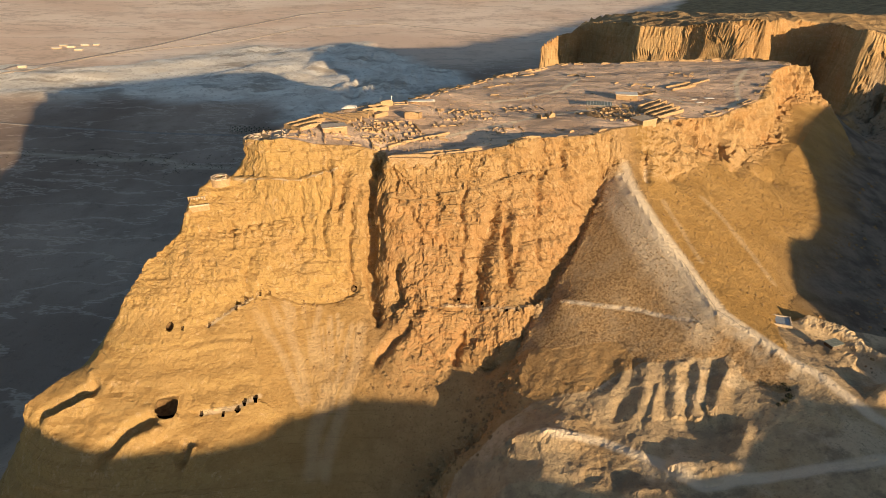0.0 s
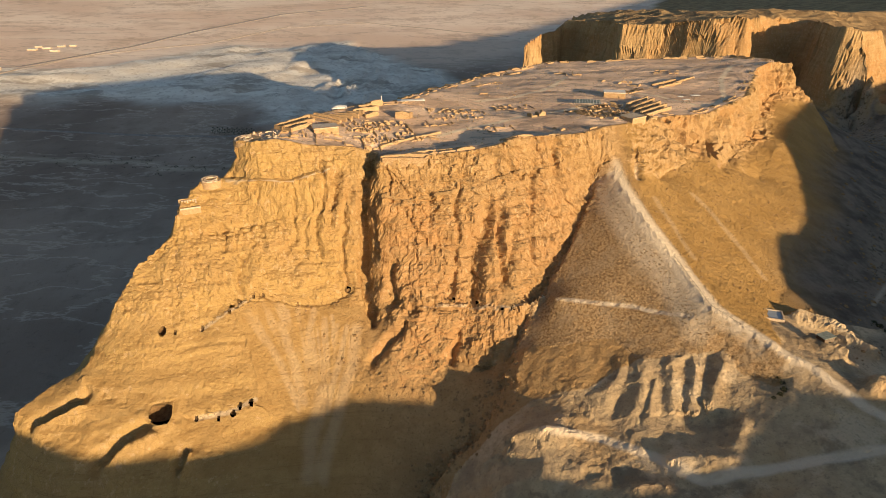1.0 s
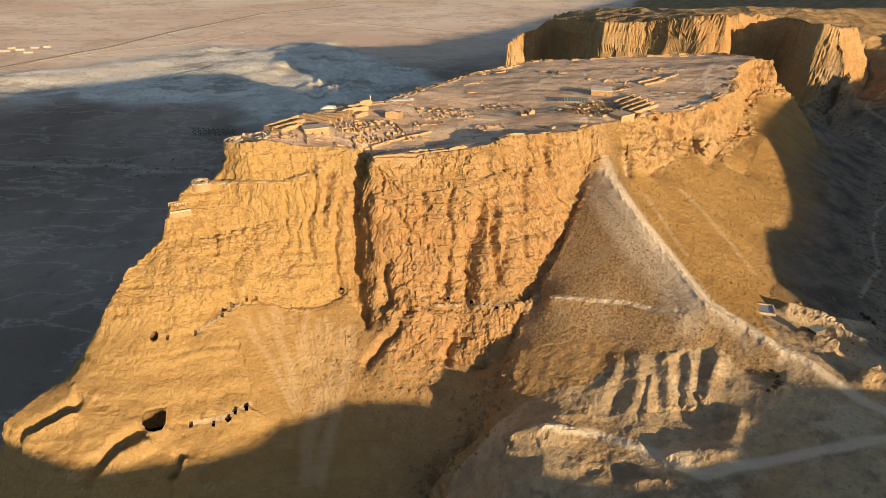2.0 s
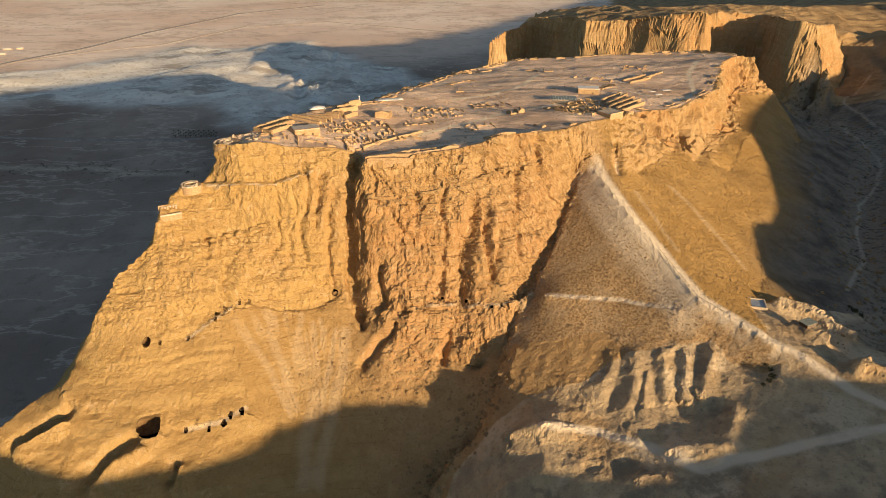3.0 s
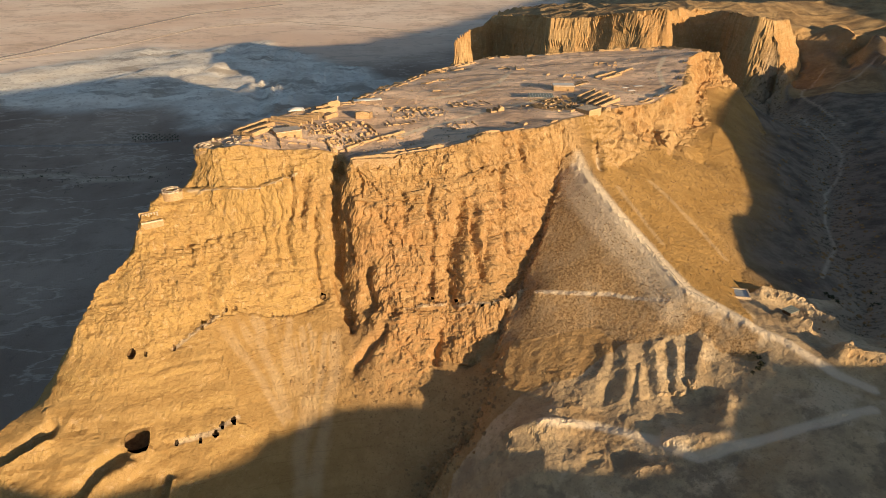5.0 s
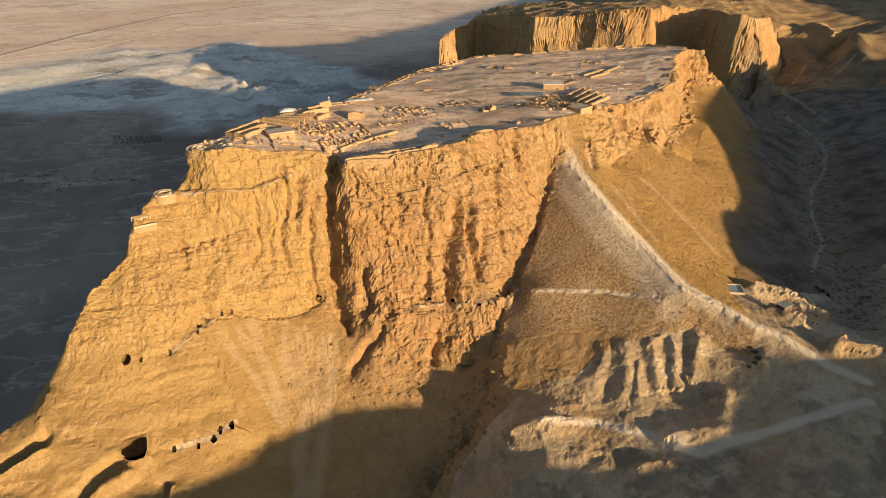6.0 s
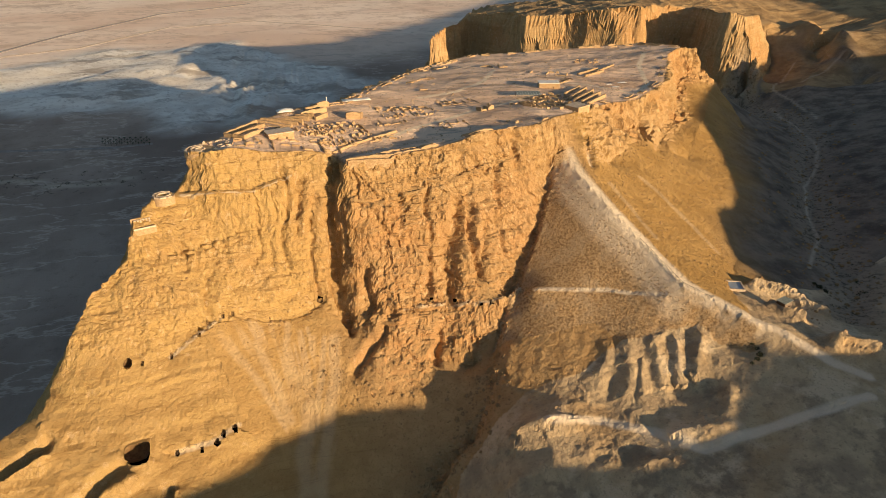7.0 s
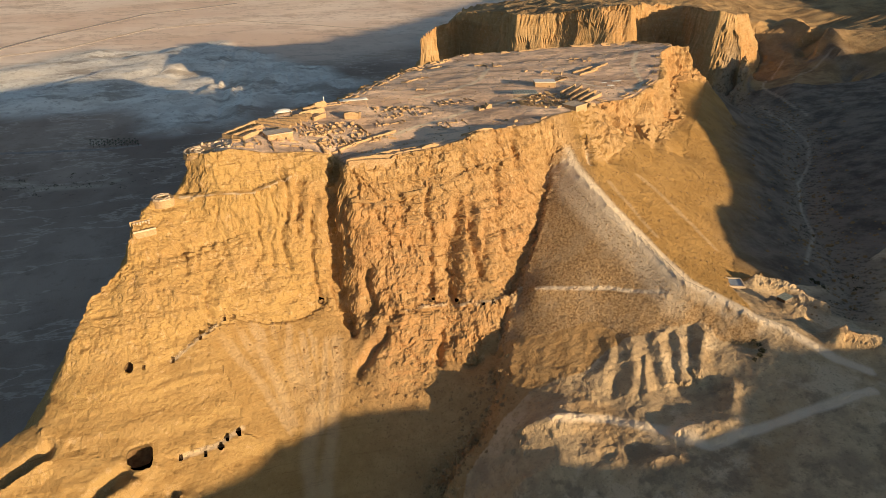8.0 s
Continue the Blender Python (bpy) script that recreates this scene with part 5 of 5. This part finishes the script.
hut = thing("ticket_hut", kx, ky, ground_at(kx, ky) - 0.4, "small brown timber hut with flat roof beside the track", "hut", turn=radians(20))
for sx, sy, lw, ld in ((0, -1, 7, 0.25), (0, 1, 7, 0.25), (-1, 0, 0.25, 4.4), (1, 0, 0.25, 4.4)):
    part("wall", slab_mesh("wall", lw, ld, 3.2, TIMBER, 0.03), hut, "", (sx * 3.375, sy * 2.325, 0))
part("roof", slab_mesh("roof", 7.8, 5.6, 0.25, SLATS, 0.04), hut, "flat grey-green roof", (0, 0, 3.202))
for i in range(6):
    part("board", slab_mesh("board", 0.9, 0.08, 2.6, METAL, 0.02), hut, "", (-2.75 + 1.1 * i, -2.50, 0.4))


def handrail(line, label, step=3.0):
    """Posts and a rail along a path."""
    x0, y0 = line[0][0], line[0][1]
    z0 = ground_at(x0, y0)
    top = thing("handrail", x0, y0, z0, label, "handrail", "handrails by the paths")
    post = tube_mesh("post", 0.09, 0.08, 1.7, METAL, 6)
    last = None
    for a, b in zip(line, line[1:]):
        n = max(1, int(math.dist(a[:2], b[:2]) / step))
        for i in range(n):
            x, y = a[0] + (b[0] - a[0]) * i / n, a[1] + (b[1] - a[1]) * i / n
            z = ground_at(x, y)
            part("post", post, top, "", (x - x0, y - y0, z - z0 - 0.6))
            here = Vector((x - x0, y - y0, z - z0 + 1.05))
            if last is not None:
                side = Vector((0, 0, 0.07))
                verts = [last - side, last + side, here + side, here - side]
                verts += [v + Vector((0.06, 0.06, 0)) for v in verts]
                part("rail", mesh_of("rail", verts, [(0, 1, 2, 3), (7, 6, 5, 4), (0, 4, 5, 1), (3, 2, 6, 7), (1, 5, 6, 2), (0, 3, 7, 4)], METAL), top)
            last = here
    return top


for line in RAILS:
    handrail(line, "thin weathered metal handrail beside a footpath")

# pale mast on the rim
mx, my = MAST
mast = thing("mast", mx, my, ground_at(mx, my) - 0.3, "slim white mast standing on the eastern rim", "mast")
part("pole", tube_mesh("pole", 0.28, 0.18, 5.0, WHITE), mast)
part("cap", tube_mesh("cap", 0.5, 0.15, 0.8, WHITE), mast, "", (0, 0, 4.95))


# ---- plants ----
def shrub_mesh(r, seed, leaves):
    """A low bush: twigs and many small leaf clumps with gaps."""
    g = random.Random(seed)
    verts, faces = [], []
    for _ in range(leaves):
        d = Vector((g.gauss(0, 1), g.gauss(0, 1), abs(g.gauss(0, 0.8)))).normalized()
        c = d * r * g.uniform(0.45, 1.0)
        c.z *= 0.75
        s = r * g.uniform(0.12, 0.26)
        k = len(verts)
        verts += [c + Vector((g.uniform(-s, s), g.uniform(-s, s), g.uniform(-s, s))) for _ in range(4)]
        faces += [(k, k + 1, k + 2), (k, k + 2, k + 3), (k, k + 3, k + 1), (k + 1, k + 3, k + 2)]
    return verts, faces


def shrub(x, y, r, seed, label):
    top = thing("bush", x, y, ground_at(x, y), label, "bush", "bushes in the dry valley")
    part("crown", mesh_of("crown", *shrub_mesh(r, seed, 130), BUSH), top)
    part("stem", tube_mesh("stem", 0.12 * r, 0.06 * r, r * 0.6, BARK, 6), top, "", (0, 0, -0.15 * r))


for i, (x, y, r) in enumerate(BUSHES):
    shrub(x, y, r, 40 + i, "dark dusty green bush on pale chalk ground")


def scatter(name, places, label, category, maker, mat):
    """Many small pieces on the ground, as one object."""
    verts, faces = [], []
    for n, (x, y, r) in enumerate(places):
        v, f = maker(r, n)
        z, k = ground_at(x, y), len(verts)
        verts += [(p[0] + x, p[1] + y, p[2] + z) for p in v]
        faces += [tuple(i + k for i in q) for q in f]
    return tagged(new(name, mesh_of(name, verts, faces, mat)), label, category, kind="stuff")


def rock(r, seed):
    g = random.Random(seed)
    v = [(0, 0, r * g.uniform(0.5, 0.9)), (0, 0, -r * 0.6)]
    for ring, zz, k in ((0, 0.45, 0.7), (1, -0.15, 1.0)):
        v += [(r * k * g.uniform(0.7, 1.2) * math.cos(1.2566 * i + ring * 0.6), r * k * g.uniform(0.7, 1.2) * math.sin(1.2566 * i + ring * 0.6), r * zz * g.uniform(0.6, 1.3)) for i in range(5)]
    f = [(0, 2 + i, 2 + (i + 1) % 5) for i in range(5)] + [(2 + i, 7 + i, 7 + (i + 1) % 5, 2 + (i + 1) % 5) for i in range(5)] + [(1, 7 + (i + 1) % 5, 7 + i) for i in range(5)]
    return v, f


def near_line(line, n, spread, r0, r1):
    out = []
    for _ in range(n):
        k = rnd.randrange(len(line) - 1)
        t = rnd.random()
        x, y = (line[k][i] + (line[k + 1][i] - line[k][i]) * t for i in (0, 1))
        out.append((x + rnd.gauss(0, spread), y + rnd.gauss(0, spread), rnd.uniform(r0, r1) * rnd.choice((0.6, 0.8, 1, 1.5))))
    return out


def in_box(x0, x1, y0, y1, n, r0, r1, poly):
    out = []
    while len(out) < n:
        x, y = rnd.uniform(x0, x1), rnd.uniform(y0, y1)
        if inside(np.array([x]), np.array([y]), poly)[0] and seg_dist(np.array([x]), np.array([y]), RAMP_CREST)[0] > 6:
            out.append((x, y, rnd.uniform(r0, r1) * rnd.choice((0.5, 0.7, 0.9, 1.5))))
    return out


TALUS = [p[:2] for p in SOUTH_FOOT[1:8]] + [p[:2] for p in TALUS_TOE[::-1]] + [(142, 300), (130, 345), (124, 385)]
scatter("talus_boulders", in_box(120, 400, 280, 600, 2600, 0.25, 0.6, TALUS), "scattered brown boulders on the talus slope", "boulders", rock, BOULDER)
scatter("foot_boulders", near_line(FOOT_WEST, 260, 6, 0.3, 0.8) + near_line(FOOT_NORTH, 160, 5, 0.3, 0.7) + near_line(LOWER_WEST, 260, 8, 0.3, 0.9) + near_line(GORGE[:5], 260, 6, 0.4, 1.3), "broken tan boulders below the cliff", "boulders", rock, BOULDER)
scatter("ramp_rubble", in_box(60, 175, 240, 400, 4200, 0.15, 0.38, [tuple(p) for p in RAMP_PLAN]), "brown rubble lying on the ramp", "rubble", rock, BOULDER)
scatter("top_stones", in_box(-120, 380, 355, 740, 3200, 0.3, 0.6, [p[:2] for p in RIM]), "loose building stones on the dusty top", "stones", rock, STONE)
scatter("wadi_shrubs", near_line(WADI, 520, 14, 0.8, 2.0), "dark low shrubs along the dry stream bed", "shrubs", lambda r, s: shrub_mesh(r, s, 14), BUSH)
scatter("wadi_stones", near_line(WADI, 900, 26, 0.5, 1.5), "grey-brown stones in the dry stream bed", "stones", rock, BOULDER)
scatter("plain_shrubs", [(x + rnd.gauss(0, 40), y + rnd.gauss(0, 14), r) for x, y, r in near_line(PLAIN_WADI, 240, 20, 1.5, 4.0)], "scattered dark shrubs on the gravel plain", "shrubs", lambda r, s: shrub_mesh(r, s, 12), BUSH)


# ---- palms by the road on the plain ----
def palm(x, y, h):
    top = thing("date_palm", x, y, ground_at(x, y) - 0.3, "small date palm in rows beside the plain road", "palm", "date palms on the plain")
    part("trunk", tube_mesh("trunk", 0.35, 0.25, h, BARK, 7), top)
    verts, faces = [], []
    for i in range(16):
        a, droop = 2 * math.pi * i / 16, 0.5 + 0.9 * (i % 3) / 2
        dx, dy = math.cos(a), math.sin(a)
        k = len(verts)
        for t in (0, 0.35, 0.7, 1.0):
            w = 0.45 * (1 - t) + 0.08
            z = h + 1.6 * t - 3.2 * droop * t * t
            verts += [(dx * 3.2 * t - dy * w, dy * 3.2 * t + dx * w, z), (dx * 3.2 * t + dy * w, dy * 3.2 * t - dx * w, z - 0.15)]
        faces += [(k + 2 * j, k + 2 * j + 1, k + 2 * j + 3, k + 2 * j + 2) for j in range(3)]
    part("crown", mesh_of("crown", verts, faces, PALM), top)
    return top


first = palm(*PALMS[0], 6.0)
for x, y in PALMS[1:]:
    copy_thing(first, pose(x, y, ground_at(x, y) - 0.3, 0, 0, rnd.uniform(0, 360)))


# ---- roads on the plain ----
def surface(x, y):
    """Height of the open plain, between the grid's lines."""
    i, j = int(np.clip(np.searchsorted(GX, x) - 1, 0, len(GX) - 2)), int(np.clip(np.searchsorted(GY, y) - 1, 0, len(GY) - 2))
    u, v = (x - GX[i]) / (GX[i + 1] - GX[i]), (y - GY[j]) / (GY[j + 1] - GY[j])
    return float((FZ[j, i] * (1 - u) + FZ[j, i + 1] * u) * (1 - v) + (FZ[j + 1, i] * (1 - u) + FZ[j + 1, i + 1] * u) * v)


def road(name, line, half, mat, label, lift=1.2):
    pts = []
    for a, b in zip(line, line[1:]):
        n = max(1, int(math.dist(a[:2], b[:2]) / 14))
        pts += [(a[0] + (b[0] - a[0]) * i / n, a[1] + (b[1] - a[1]) * i / n) for i in range(n)]
    verts, faces = [], []
    for i, p in enumerate(pts):
        q, o = pts[min(i + 1, len(pts) - 1)], pts[max(i - 1, 0)]
        dx, dy = q[0] - o[0], q[1] - o[1]
        l = math.hypot(dx, dy)
        for s in (-1, 1):
            x, y = p[0] - dy / l * half * s, p[1] + dx / l * half * s
            verts.append((x, y, max(surface(x, y), surface(*p)) + lift))
        for s in (1, -1):
            x, y = p[0] - dy / l * (half + 3) * s, p[1] + dx / l * (half + 3) * s
            verts.append((x, y, surface(x, y) - 1.5))
    for i in range(len(pts) - 1):
        a, b = 4 * i, 4 * i + 4
        faces += [(a, b, b + 1, a + 1), (a + 1, b + 1, b + 2, a + 2), (a + 3, b + 3, b, a)]
    return tagged(new(name, mesh_of(name, verts, faces, mat, False)), label, "road", kind="structure")


ASPHALT = plain_stuff("sunbleached_asphalt", (0.36, 0.31, 0.28), (0.27, 0.235, 0.21), 8, 0.85)
DIRT = plain_stuff("graded_dirt", (0.62, 0.49, 0.38), (0.50, 0.39, 0.30), 12, 0.95)
road("road", PLAIN_ROADS[0][0], 7, ASPHALT, "long grey highway across the pale plain")
road("road", PLAIN_ROADS[1][0], 3.5, ASPHALT, "narrow dark road beside the palm rows")
for line in DIRT_ROADS:
    road("dirt_road", line, 5, DIRT, "pale dirt road on the desert plain", 0.8)


def shed(x, y, w, d, h, turn):
    top = thing("plain_building", x, y, surface(x, y) - 0.5, "small pale flat building far out on the plain", "building", "buildings on the plain", radians(turn))
    part("wall", slab_mesh("wall", w, d, h, PALE_STONE, 0.1), top)
    part("roof", slab_mesh("roof", w + 1, d + 1, 0.6, WHITE, 0.1), top, "flat white roof", (0, 0, h + 0.002))


for x, y, w, d_, h, turn in SHEDS:
    shed(x, y, w, d_, h, turn)
